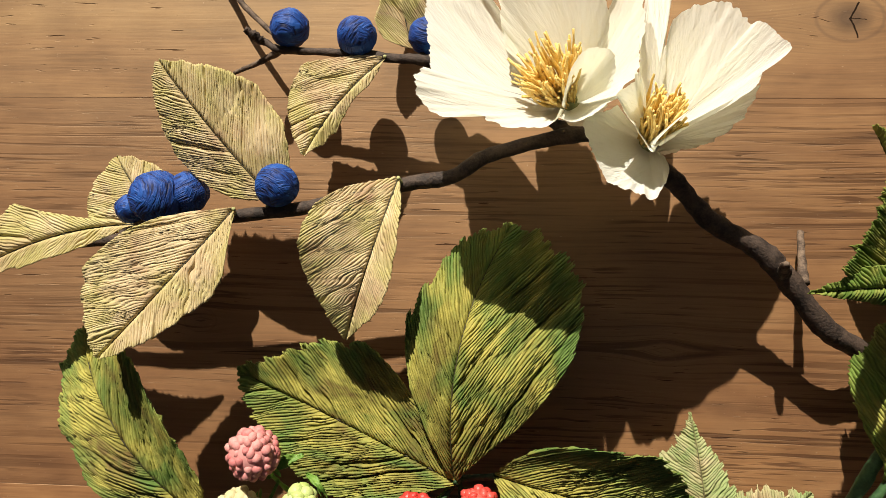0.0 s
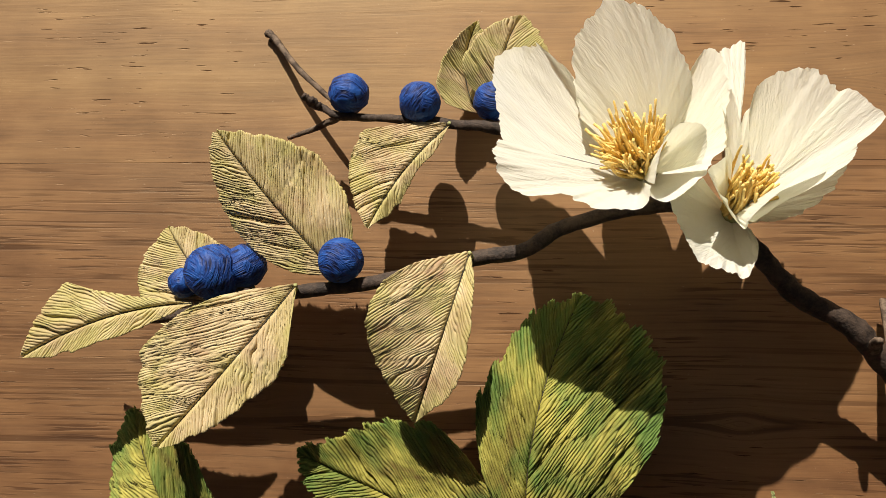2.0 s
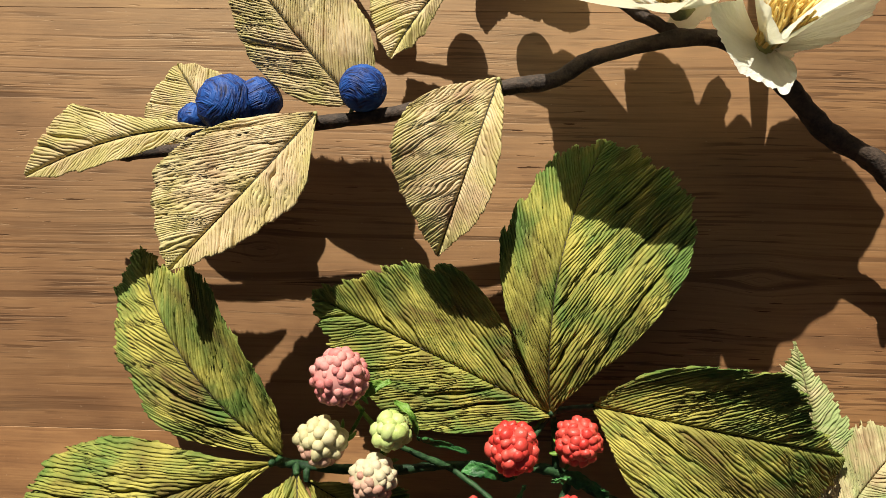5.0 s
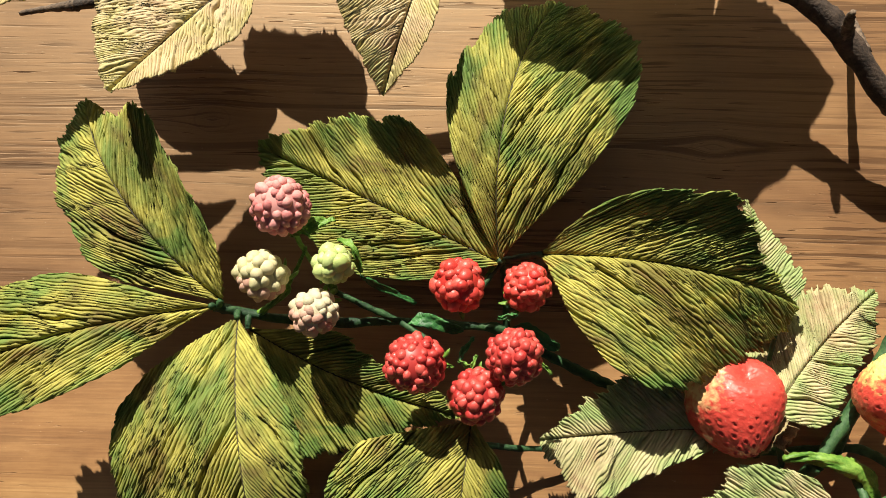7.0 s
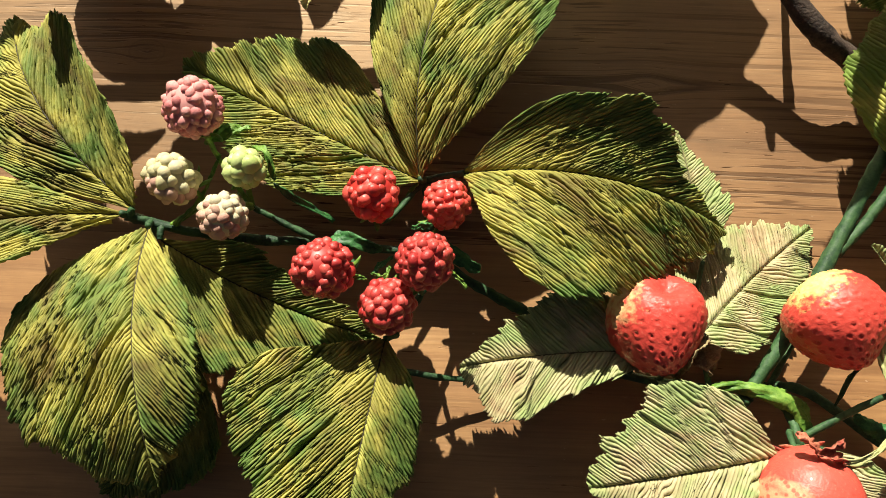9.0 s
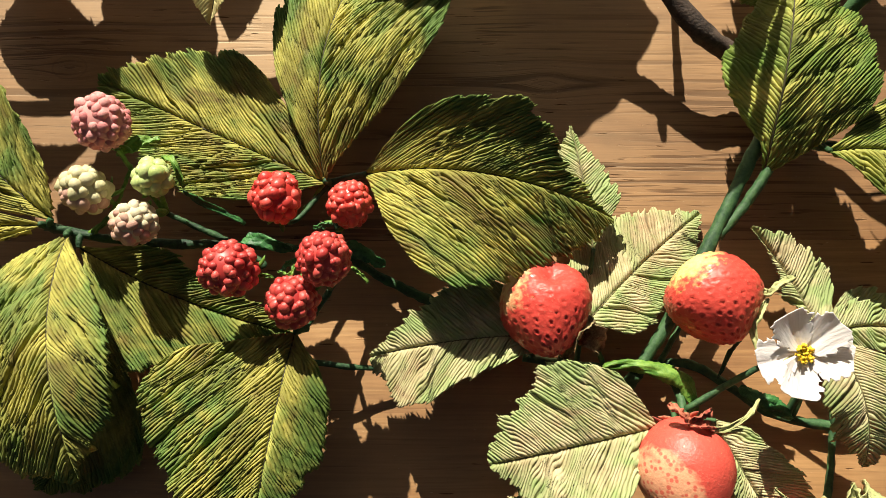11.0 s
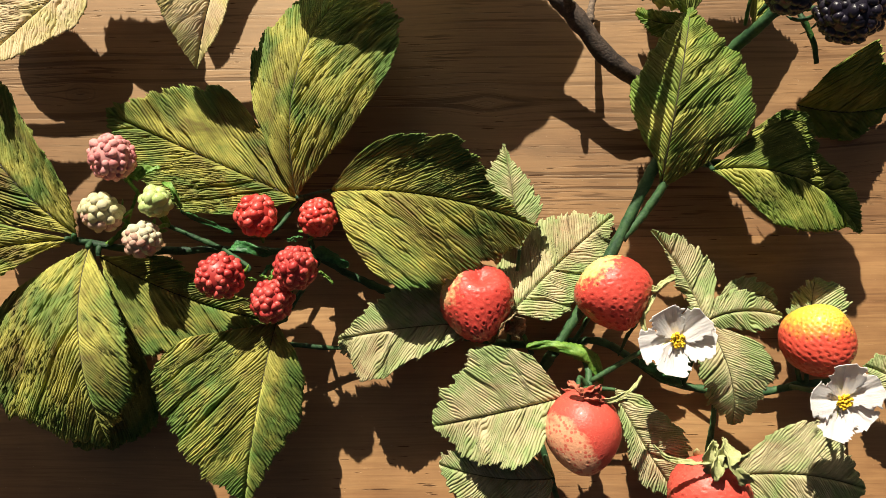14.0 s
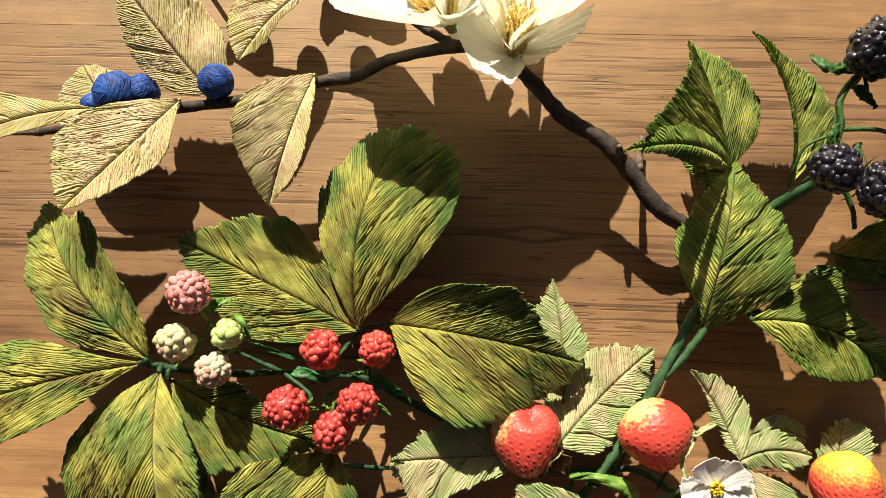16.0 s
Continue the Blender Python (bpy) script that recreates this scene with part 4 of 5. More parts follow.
# ---- petals: fullness of the cup, ruffle of the rim, the line of the rim ----
OPEN_FLOWER = []
OPEN_FLOWER.append((1.0, 0.0012, [(0.0770, 0.1560, 0.053), (0.0740, 0.1670, 0.057), (0.0730, 0.1820, 0.061), (0.0760, 0.1890, 0.065), (0.0850, 0.1980, 0.068), (0.0970, 0.1950, 0.070), (0.1060, 0.1870, 0.072), (0.1120, 0.1760, 0.072), (0.1170, 0.1660, 0.069), (0.1170, 0.1560, 0.060)]))
OPEN_FLOWER.append((1.3, 0.0010, [(0.0770, 0.1550, 0.057), (0.0740, 0.1720, 0.053), (0.0670, 0.1805, 0.049), (0.0575, 0.1880, 0.044), (0.0460, 0.1855, 0.042), (0.0425, 0.1720, 0.043), (0.0445, 0.1570, 0.048), (0.0475, 0.1450, 0.055)]))
OPEN_FLOWER.append((1.4, 0.0020, [(0.0450, 0.1430, 0.070), (0.0430, 0.1360, 0.085), (0.0440, 0.1310, 0.090), (0.0500, 0.1230, 0.093), (0.0570, 0.1190, 0.095), (0.0680, 0.1200, 0.098), (0.0730, 0.1180, 0.100), (0.0800, 0.1150, 0.103), (0.0900, 0.1140, 0.104), (0.0950, 0.1170, 0.104), (0.0980, 0.1240, 0.096)]))
OPEN_FLOWER.append((1.3, 0.0014, [(0.1170, 0.1600, 0.055), (0.1190, 0.1750, 0.056), (0.1250, 0.1830, 0.058), (0.1310, 0.1770, 0.060), (0.1320, 0.1650, 0.063), (0.1290, 0.1490, 0.070), (0.1250, 0.1390, 0.077), (0.1170, 0.1290, 0.085), (0.1070, 0.1200, 0.095), (0.1010, 0.1180, 0.101), (0.0970, 0.1190, 0.103)]))
OPEN_FLOWER.append((1.3, 0.0008, [(0.0980, 0.1240, 0.100), (0.1000, 0.1350, 0.098), (0.1040, 0.1430, 0.096), (0.1090, 0.1460, 0.094), (0.1150, 0.1460, 0.092), (0.1170, 0.1400, 0.090), (0.1160, 0.1330, 0.088)]))
SIDE_FLOWER = []
SIDE_FLOWER.append((1.2, 0.0008, [(0.1360, 0.1730, 0.035), (0.1380, 0.1900, 0.026), (0.1420, 0.1930, 0.024), (0.1500, 0.1970, 0.022), (0.1480, 0.1810, 0.030), (0.1430, 0.1600, 0.042)]))
SIDE_FLOWER.append((1.3, 0.0010, [(0.1280, 0.1350, 0.075), (0.1290, 0.1490, 0.072), (0.1300, 0.1640, 0.060), (0.1360, 0.1690, 0.052), (0.1400, 0.1590, 0.050), (0.1410, 0.1460, 0.052)]))
SIDE_FLOWER.append((1.3, 0.0012, [(0.1420, 0.1480, 0.056), (0.1420, 0.1600, 0.057), (0.1440, 0.1700, 0.058), (0.1470, 0.1730, 0.058), (0.1540, 0.1760, 0.059), (0.1630, 0.1770, 0.060), (0.1670, 0.1720, 0.060), (0.1730, 0.1690, 0.061), (0.1760, 0.1630, 0.062), (0.1730, 0.1510, 0.060)]))
SIDE_FLOWER.append((1.1, 0.0008, [(0.1770, 0.1420, 0.066), (0.1740, 0.1330, 0.062), (0.1660, 0.1240, 0.060), (0.1580, 0.1190, 0.058), (0.1490, 0.1160, 0.056), (0.1400, 0.1150, 0.058)]))
SIDE_FLOWER.append((1.5, 0.0012, [(0.1730, 0.1660, 0.061), (0.1760, 0.1670, 0.064), (0.1820, 0.1640, 0.066), (0.1860, 0.1590, 0.068), (0.1850, 0.1530, 0.070), (0.1760, 0.1450, 0.076), (0.1710, 0.1380, 0.079), (0.1610, 0.1300, 0.081), (0.1530, 0.1250, 0.081), (0.1460, 0.1210, 0.081), (0.1370, 0.1140, 0.080)]))
SIDE_FLOWER.append((1.2, 0.0008, [(0.1340, 0.1130, 0.080), (0.1360, 0.1170, 0.085), (0.1470, 0.1280, 0.087), (0.1580, 0.1370, 0.083), (0.1630, 0.1410, 0.077)]))
SIDE_FLOWER.append((1.2, 0.0006, [(0.1360, 0.1140, 0.078), (0.1330, 0.1120, 0.080), (0.1250, 0.1210, 0.086), (0.1190, 0.1300, 0.088), (0.1240, 0.1370, 0.086), (0.1270, 0.1420, 0.080), (0.1320, 0.1380, 0.070)]))
SIDE_FLOWER.append((1.3, 0.0014, [(0.1220, 0.1310, 0.068), (0.1150, 0.1270, 0.074), (0.1080, 0.1240, 0.079), (0.1090, 0.1180, 0.079), (0.1110, 0.1110, 0.080), (0.1130, 0.1060, 0.082), (0.1170, 0.1000, 0.084), (0.1200, 0.0980, 0.083), (0.1280, 0.0970, 0.079), (0.1360, 0.0940, 0.076), (0.1390, 0.0980, 0.074), (0.1430, 0.1060, 0.068), (0.1430, 0.1130, 0.060)]))


# ---- the branch with beige leaves and blue sloes ----
branch = thing("sloe_branch", "dark natural branch with beige crepe leaves and blue paper-wound sloes", "branch")
MAIN = [(-0.1150, 0.0652, 0.040), (-0.085, 0.0700, 0.043), (-0.0569, 0.0772, 0.045), (-0.0323, 0.0821, 0.046), (-0.0031, 0.0868, 0.048), (0.0367, 0.0979, 0.050), (0.0574, 0.1024, 0.050),
        (0.0732, 0.1126, 0.048), (0.1100, 0.1232, 0.045), (0.1320, 0.1200, 0.043), (0.1498, 0.1064, 0.042), (0.1666, 0.0897, 0.040), (0.1881, 0.0789, 0.037), (0.2008, 0.0677, 0.034), (0.2215, 0.0458, 0.027), (0.2406, 0.0360, 0.019), (0.2578, 0.0177, 0.009), (0.268, 0.006, 0.004)]
rod("stem", MAIN, (0.0022, 0.0026, 0.0031, 0.0030, 0.0034, 0.0042, 0.0048, 0.0046, 0.0040), BARK, branch, sides=14, rough=0.10, lumps=0.10, steps=8, seed=3)
rod("twig", [(-0.1414, 0.0647, 0.031), (-0.127, 0.0652, 0.036), (-0.113, 0.0655, 0.040)], (0.0010, 0.0014, 0.0024), TWIG, branch, sides=9, rough=0.15, seed=4)
SIDE = [(-0.0385, 0.1650, 0.024), (-0.0330, 0.1630, 0.026), (-0.0254, 0.1594, 0.0285), (-0.002, 0.1585, 0.030), (0.0233, 0.1564, 0.032), (0.0456, 0.1545, 0.034), (0.0702, 0.1460, 0.037), (0.0966, 0.1295, 0.042), (0.106, 0.124, 0.045)]
rod("side_branch", SIDE, (0.0016, 0.0018, 0.0021, 0.0024, 0.0026, 0.0028), BARK, branch, sides=11, rough=0.16, lumps=0.18, seed=5)
rod("twig", [(-0.0525, 0.1519, 0.012), (-0.0382, 0.1552, 0.020), (-0.0254, 0.1590, 0.028)], (0.0010, 0.0013, 0.0018), TWIG, branch, sides=8, rough=0.15, seed=6)
rod("twig", [(-0.0680, 0.2045, 0.002), (-0.0640, 0.2010, 0.0045), (-0.0500, 0.1850, 0.013), (-0.0320, 0.1690, 0.0215), (-0.0200, 0.1595, 0.028)], (0.0022, 0.0016, 0.0014, 0.0012, 0.0012), TWIG, branch, sides=8, rough=0.12, seed=7)
rod("twig", [(0.2161, 0.0883, 0.008), (0.2126, 0.0767, 0.020), (0.2100, 0.0650, 0.030)], (0.0016, 0.0017, 0.0024), TWIG, branch, sides=9, rough=0.15, seed=8)
rod("broken_twig", [(0.1995, 0.0690, 0.036), (0.1970, 0.0712, 0.043), (0.1950, 0.0728, 0.050)], (0.0030, 0.0021, 0.0013), TWIG, branch, sides=9, rough=0.3, seed=9)
rod("twig", [(-0.0354, 0.1637, 0.027), (-0.0385, 0.1655, 0.030), (-0.0415, 0.1672, 0.032)], (0.0020, 0.0022, 0.0014), BARK, branch, sides=8, rough=0.3, seed=10)
BRANCH_LINES = [spline(MAIN), spline(SIDE)]
for i, spec in enumerate(BEIGE_LEAVES):
    leaf(spec, BEIGE, branch, 40 + i, teeth=0.0040, depth=0.0008, saw=0.3, pleat=0.00032, pitch=0.00096, ripple=0.0010)
    p = np.array(spec[0])
    q = nearest(p, BRANCH_LINES)
    if np.linalg.norm(p - q) < 0.012:
        rod("leaf_stalk", [p, (p + q) / 2 + np.array([0, 0, 0.001]), q], (0.0008, 0.0010), SEPAL, branch, sides=7, seed=60 + i)
for i, (c, r) in enumerate((((-0.0218, 0.1697, 0.0290), 0.0090), ((0.0104, 0.1656, 0.0332), 0.0090), ((0.0415, 0.1664, 0.0323), 0.0086), ((-0.0171, 0.0955, 0.0505), 0.0094),
                             ((-0.0740, 0.0878, 0.0412), 0.0121), ((-0.0612, 0.0915, 0.0370), 0.0095), ((-0.0895, 0.0833, 0.0340), 0.0066))):
    rng = np.random.default_rng(80 + i)
    v, f = ICO3
    squash = 1 + 0.05 * v[:, 0:1] * rng.uniform(-1, 1) + 0.05 * v[:, 1:2] * rng.uniform(-1, 1) + 0.035 * np.sin(v @ rng.normal(0, 3, 3) * 2)[:, None]
    ball = meshed("sloe", v * squash * r, f, BLUE, branch, at=c)
    q = nearest(np.array(c), BRANCH_LINES) - np.array(c)
    rod("stalk", [q * 0.7, q], (0.0014, 0.0016), BARK, ball, sides=7, seed=90 + i)

# ---- magnolias ----
FLOWER_AT = (((0.1045, 0.1350, 0.049), (0.0885, 0.1495, 0.078)), ((0.1385, 0.1215, 0.051), (0.1410, 0.1345, 0.074)))
for fl, (specs, (heart, aim)) in enumerate(zip((OPEN_FLOWER, SIDE_FLOWER), FLOWER_AT)):
    flower = thing("magnolia_flower", ("large open ivory crepe magnolia with a tuft of ochre stamens", "half-open ivory crepe magnolia turned sideways on the branch")[fl], "flower", "magnolias on the branch")
    heart, aim = np.array(heart), np.array(aim)
    for i, (cup, ruffle, rim) in enumerate(specs):
        petal(rim, heart - np.array([0, 0, 0.004]), cup, ruffle, flower, 1200 + 20 * fl + i)
    # Unseen lower petals, added to close the flower's shadow on the table.
    for i, (_, ruffle, rim) in enumerate((specs[0], specs[3]) if fl == 0 else (specs[2], specs[3])):
        foot = heart - np.array([0, 0, 0.010])
        hidden_rim = foot + (np.array(rim) - foot) * 0.80
        hidden_rim[:, 2] = (0.040, 0.038)[i] if fl == 0 else (0.046, 0.040)[i]
        petal(hidden_rim, foot, 1.2, ruffle, flower, 1250 + 20 * fl + i)
    rod("receptacle", [heart - (aim - heart) * 0.12, heart + (aim - heart) * 0.14], (0.005, 0.0042), SEPAL, flower, sides=12, seed=140 + fl)
    rng = np.random.default_rng(150 + fl)
    rot = turn_to(aim - heart)
    for k in range((150, 120)[fl]):
        a, sp = rng.uniform(0, 2 * math.pi), (0.50, 0.17)[fl] * math.sqrt(rng.uniform(0, 1))
        dirn = rot @ np.array([math.sin(sp) * math.cos(a), math.sin(sp) * math.sin(a), math.cos(sp)])
        ln = (0.029, 0.023)[fl] * rng.uniform(0.7, 1.1)
        start = heart + rot @ np.array([math.cos(a), math.sin(a), 0]) * (0.0025, 0.0055)[fl] * rng.uniform(0.1, 1)
        mid = start + dirn * ln * 0.5 + rng.normal(0, 0.0012, 3)
        end = start + dirn * ln + rng.normal(0, 0.0022, 3)
        v, f = tube([start, mid, end], (0.0005, 0.00068, 0.0005), sides=4, steps=4, rough=0.5, seed=k)
        meshed("stamen", v, f, STAMEN, flower, "curled ochre paper stamen")

# ---- raspberry spray ----
raspberry = thing("raspberry_spray", "raspberry spray with olive crepe leaves and green to red berries", "spray")
RASP = [[(-0.045, -0.0535, 0.043), (-0.030, -0.0560, 0.038), (-0.005, -0.0575, 0.032), (0.025, -0.0555, 0.024), (0.050, -0.0555, 0.020), (0.070, -0.0570, 0.017), (0.088, -0.066, 0.012), (0.108, -0.0745, 0.008), (0.130, -0.083, 0.008), (0.150, -0.092, 0.004)],
        [(0.000, -0.045, 0.034), (0.012, -0.050, 0.032), (0.026, -0.0555, 0.029)],
        [(0.060, -0.090, 0.030), (0.066, -0.078, 0.028), (0.072, -0.066, 0.025), (0.075, -0.058, 0.024)],
        [(0.066, -0.029, 0.030), (0.068, -0.042, 0.022), (0.070, -0.0560, 0.017)],
        [(0.055, -0.103, 0.022), (0.085, -0.105, 0.012), (0.115, -0.1030, 0.006), (0.135, -0.101, 0.004)]]
for i, line in enumerate(RASP):
    rod("stem", line, (0.0019, 0.0020, 0.0024) if i == 0 else (0.0011, 0.0014), TAPE, raspberry, sides=10, rough=0.22, lumps=0.16, seed=200 + i)
for i, (pts, w, mat) in enumerate((([(0.0297, -0.0561, 0.030), (0.0389, -0.0549, 0.031), (0.0519, -0.0573, 0.029)], 0.0030, BRACT), ([(0.071, -0.056, 0.027), (0.0821, -0.0577, 0.028), (0.0906, -0.0629, 0.027)], 0.0034, BRACT),
                                   ([(0.0640, -0.0300, 0.032), (0.059, -0.0371, 0.030), (0.0542, -0.0425, 0.028)], 0.0009, LEAFY), ([(0.0785, -0.0663, 0.046), (0.0819, -0.0683, 0.045), (0.0859, -0.0723, 0.044)], 0.0007, LEAFY),
                                   ([(0.040, -0.0705, 0.045), (0.0442, -0.0707, 0.045), (0.0488, -0.0717, 0.044)], 0.0008, LEAFY), ([(0.0505, -0.0688, 0.044), (0.0552, -0.0708, 0.046), (0.0573, -0.0665, 0.046)], 0.0009, LEAFY),
                                   ([(0.0644, -0.0528, 0.050), (0.0679, -0.0513, 0.051), (0.0716, -0.0505, 0.050)], 0.0011, BRACT), ([(0.056, -0.060, 0.030), (0.052, -0.066, 0.038), (0.051, -0.070, 0.044)], 0.0010, BRACT),
                                   ([(-0.016, -0.0254, 0.050), (-0.0072, -0.0209, 0.052), (0.0008, -0.0186, 0.050)], 0.0022, LEAFY), ([(-0.0093, -0.0293, 0.050), (-0.0175, -0.0453, 0.043), (-0.0287, -0.0575, 0.038)], 0.0007, LEAFY),
                                   ([(0.0023, -0.0259, 0.050), (0.0089, -0.0293, 0.055), (0.0120, -0.0379, 0.050)], 0.0015, LEAFY), ([(0.0118, -0.039, 0.050), (0.0194, -0.0428, 0.040), (0.0322, -0.048, 0.032)], 0.0014, BRACT))):
    curl("bract", pts, w, mat, raspberry, 205 + i, "crumpled green paper bract", twist=0.8)
RASP_LINES = [spline(x) for x in RASP]
for i, spec in enumerate(OLIVE_LEAVES):
    leaf(spec, OLIVE, raspberry, 220 + i, teeth=0.0082, depth=0.0022, saw=0.5, cup=1.8, angle=(28, 30, 26, 30, 32, 38, 34, 22, 34)[i], ripple=0.0012, pleat=0.00066)
    p = np.array(spec[0])
    q = nearest(p, RASP_LINES)
    rod("leaf_stalk", [p, (p + q) / 2 + np.array([0, 0, 0.0008]), q], (0.0012, 0.0016), TAPE, raspberry, sides=8, seed=240 + i)
BERRIES = (((-0.0175, -0.0159, 0.0618), 0.0112, 100, (-0.3, 0.7, 0.6), PINK, "matt pink half-ripe raspberry"),
           ((-0.0242, -0.0415, 0.0562), 0.0099, 56, (-0.6, 0.1, 0.7), CREAM, "cream unripe raspberry"),
           ((0.0025, -0.0359, 0.0571), 0.0080, 24, (0.2, 0.1, 0.9), LIME, "small pale green unripe raspberry"),
           ((-0.0034, -0.0539, 0.0567), 0.0094, 58, (-0.2, -0.5, 0.8), BLUSH, "cream raspberry with a pink blush"),
           ((0.0490, -0.0405, 0.0506), 0.0106, 68, (0.0, 0.6, 0.7), RED, "glossy red raspberry"),
           ((0.0758, -0.0394, 0.0370), 0.0100, 74, (0.3, 0.6, 0.6), RED, "glossy red raspberry"),
           ((0.0344, -0.0703, 0.0565), 0.0114, 100, (-0.7, -0.1, 0.7), DULL_RED, "dull red ripe raspberry"),
           ((0.0707, -0.0657, 0.0594), 0.0108, 100, (0.1, 0.3, 0.9), DULL_RED, "dull red ripe raspberry"),
           ((0.0576, -0.0816, 0.0493), 0.0107, 86, (-0.3, -0.6, 0.6), DULL_RED, "dull red ripe raspberry"))
for i, (c, r, n, axis, mat, label) in enumerate(BERRIES):
    b = bead_berry("raspberry", c, r, n, axis, mat, raspberry, label, 260 + i, blush=ROSE if mat in (BLUSH, CREAM) else None, cheek=0.25 if mat == BLUSH else -0.05)
    ax = np.array(Vector(axis).normalized())
    sepals(-ax * r * 0.92, -ax, 5, 0.0075, 0.0017, LEAFY, b, 280 + i, 0.25)
    q = nearest(np.array(c), RASP_LINES) - np.array(c)
    rod("stalk", [-ax * r * 0.85, -ax * r * 1.3 + q * 0.25 + np.array([0, 0, -0.001]), q], (0.0009, 0.0012), LEAFY if i < 4 else TAPE, b, sides=8, rough=0.2, seed=300 + i)

# ---- strawberry spray ----
strawberry = thing("strawberry_spray", "strawberry spray with pale toothed crepe leaves, painted berries and white flowers", "spray")
STRAW = [[(0.150, -0.098, 0.006), (0.180, -0.101, 0.006), (0.203, -0.099, 0.006), (0.222, -0.0985, 0.006), (0.240, -0.108, 0.006), (0.256, -0.118, 0.006), (0.280, -0.122, 0.006), (0.305, -0.122, 0.006), (0.325, -0.118, 0.006), (0.350, -0.115, 0.005), (0.375, -0.112, 0.004)],
         [(0.205, -0.100, 0.018), (0.212, -0.110, 0.022), (0.212, -0.120, 0.030)],
         [(0.2810, -0.122, 0.007), (0.2800, -0.138, 0.006), (0.2760, -0.160, 0.006), (0.268, -0.190, 0.004)],
         [(0.185, -0.105, 0.014), (0.175, -0.125, 0.012), (0.190, -0.150, 0.010), (0.200, -0.180, 0.004)]]
for i, line in enumerate(STRAW):
    rod("stem", line, (0.0018, 0.0021, 0.0019) if i == 0 else (0.0014, 0.0017), STRAW_TAPE, strawberry, sides=10, rough=0.14, lumps=0.1, seed=400 + i)
curl("wrapped_bract", [(0.1812, -0.1018, 0.024), (0.1924, -0.1003, 0.026), (0.2054, -0.1018, 0.027), (0.2144, -0.105, 0.026), (0.2187, -0.1139, 0.024), (0.2195, -0.119, 0.020)], 0.0036, LEAFY, strawberry, 410, "crumpled leaf-green paper bract", twist=0.5, cup=-0.7, crumple=0.0006)
curl("wrapped_bract", [(0.2405, -0.1070, 0.013), (0.2475, -0.1115, 0.0145), (0.2545, -0.1155, 0.0145), (0.2625, -0.1195, 0.012)], 0.0036, BRACT, strawberry, 409, "crumpled deep green paper bract", twist=0.4, cup=-0.7, crumple=0.0007)
for i, (pts, w, mat) in enumerate((([(0.2380, -0.0700, 0.044), (0.2400, -0.0715, 0.047), (0.2430, -0.0690, 0.049), (0.2494, -0.0649, 0.050)], 0.0016, SEPAL), ([(0.2404, -0.0734, 0.045), (0.2365, -0.0800, 0.046), (0.2347, -0.0862, 0.045), (0.2372, -0.0977, 0.046)], 0.0017, SEPAL),
                                   ([(0.2405, -0.0777, 0.036), (0.2350, -0.0870, 0.032), (0.2308, -0.0949, 0.029), (0.2268, -0.1043, 0.026)], 0.0009, STRAW_TAPE), ([(0.1735, -0.083, 0.043), (0.1690, -0.0875, 0.046), (0.1645, -0.0925, 0.045), (0.1622, -0.0985, 0.041)], 0.0042, DRY),
                                   ([(0.1695, -0.086, 0.038), (0.1745, -0.090, 0.040), (0.1770, -0.0960, 0.035)], 0.0052, DRY),
                                   ([(0.205, -0.1205, 0.062), (0.2008, -0.1174, 0.064), (0.1972, -0.1142, 0.062)], 0.0019, PINK_SEPAL), ([(0.2046, -0.1205, 0.062), (0.2082, -0.1178, 0.065), (0.2118, -0.1156, 0.063)], 0.0017, PINK_SEPAL),
                                   ([(0.2041, -0.1209, 0.062), (0.2084, -0.1211, 0.064), (0.2142, -0.1227, 0.060)], 0.0018, PINK_SEPAL), ([(0.2072, -0.1206, 0.060), (0.2165, -0.1222, 0.060), (0.2262, -0.1180, 0.058), (0.2319, -0.1115, 0.056)], 0.0010, SEPAL),
                                   ([(0.2087, -0.1224, 0.058), (0.2169, -0.1238, 0.058), (0.2257, -0.1225, 0.055)], 0.0012, SEPAL), ([(0.2663, -0.1551, 0.052), (0.2637, -0.1476, 0.056), (0.2653, -0.1402, 0.052)], 0.0052, SEPAL),
                                   ([(0.2632, -0.1498, 0.056), (0.2540, -0.1501, 0.056), (0.2443, -0.1484, 0.054), (0.2387, -0.1433, 0.050)], 0.0011, SEPAL), ([(0.2682, -0.1494, 0.055), (0.2770, -0.1477, 0.053), (0.2845, -0.1449, 0.050)], 0.0011, SEPAL),
                                   ([(0.2692, -0.1521, 0.055), (0.2706, -0.1453, 0.055), (0.2702, -0.1397, 0.050)], 0.0048, SEPAL), ([(0.2690, -0.1420, 0.053), (0.2715, -0.1500, 0.057), (0.2775, -0.1560, 0.055), (0.2830, -0.1590, 0.050)], 0.0032, SEPAL), ([(0.2665, -0.1420, 0.053), (0.2650, -0.1500, 0.058), (0.2648, -0.1575, 0.057)], 0.0030, SEPAL))):
    curl("sepal", pts, w, mat, strawberry, 411 + i, "long curled paper sepal", twist=0.9)
STRAW_LINES = [spline(x) for x in STRAW]
for i, spec in enumerate(PALE_LEAVES):
    leaf(spec, PALE, strawberry, 420 + i, rib_mat=PALE_RIB_CREASE, teeth=0.0044, depth=0.0020, rag=0.22, angle=50, ripple=0.0008, pleat=0.00046, saw=0.8)
    p = np.array(spec[0])
    q = nearest(p, STRAW_LINES)
    rod("leaf_stalk", [p, (p + q) / 2, q], (0.0009, 0.0013), STRAW_TAPE, strawberry, sides=8, seed=440 + i)


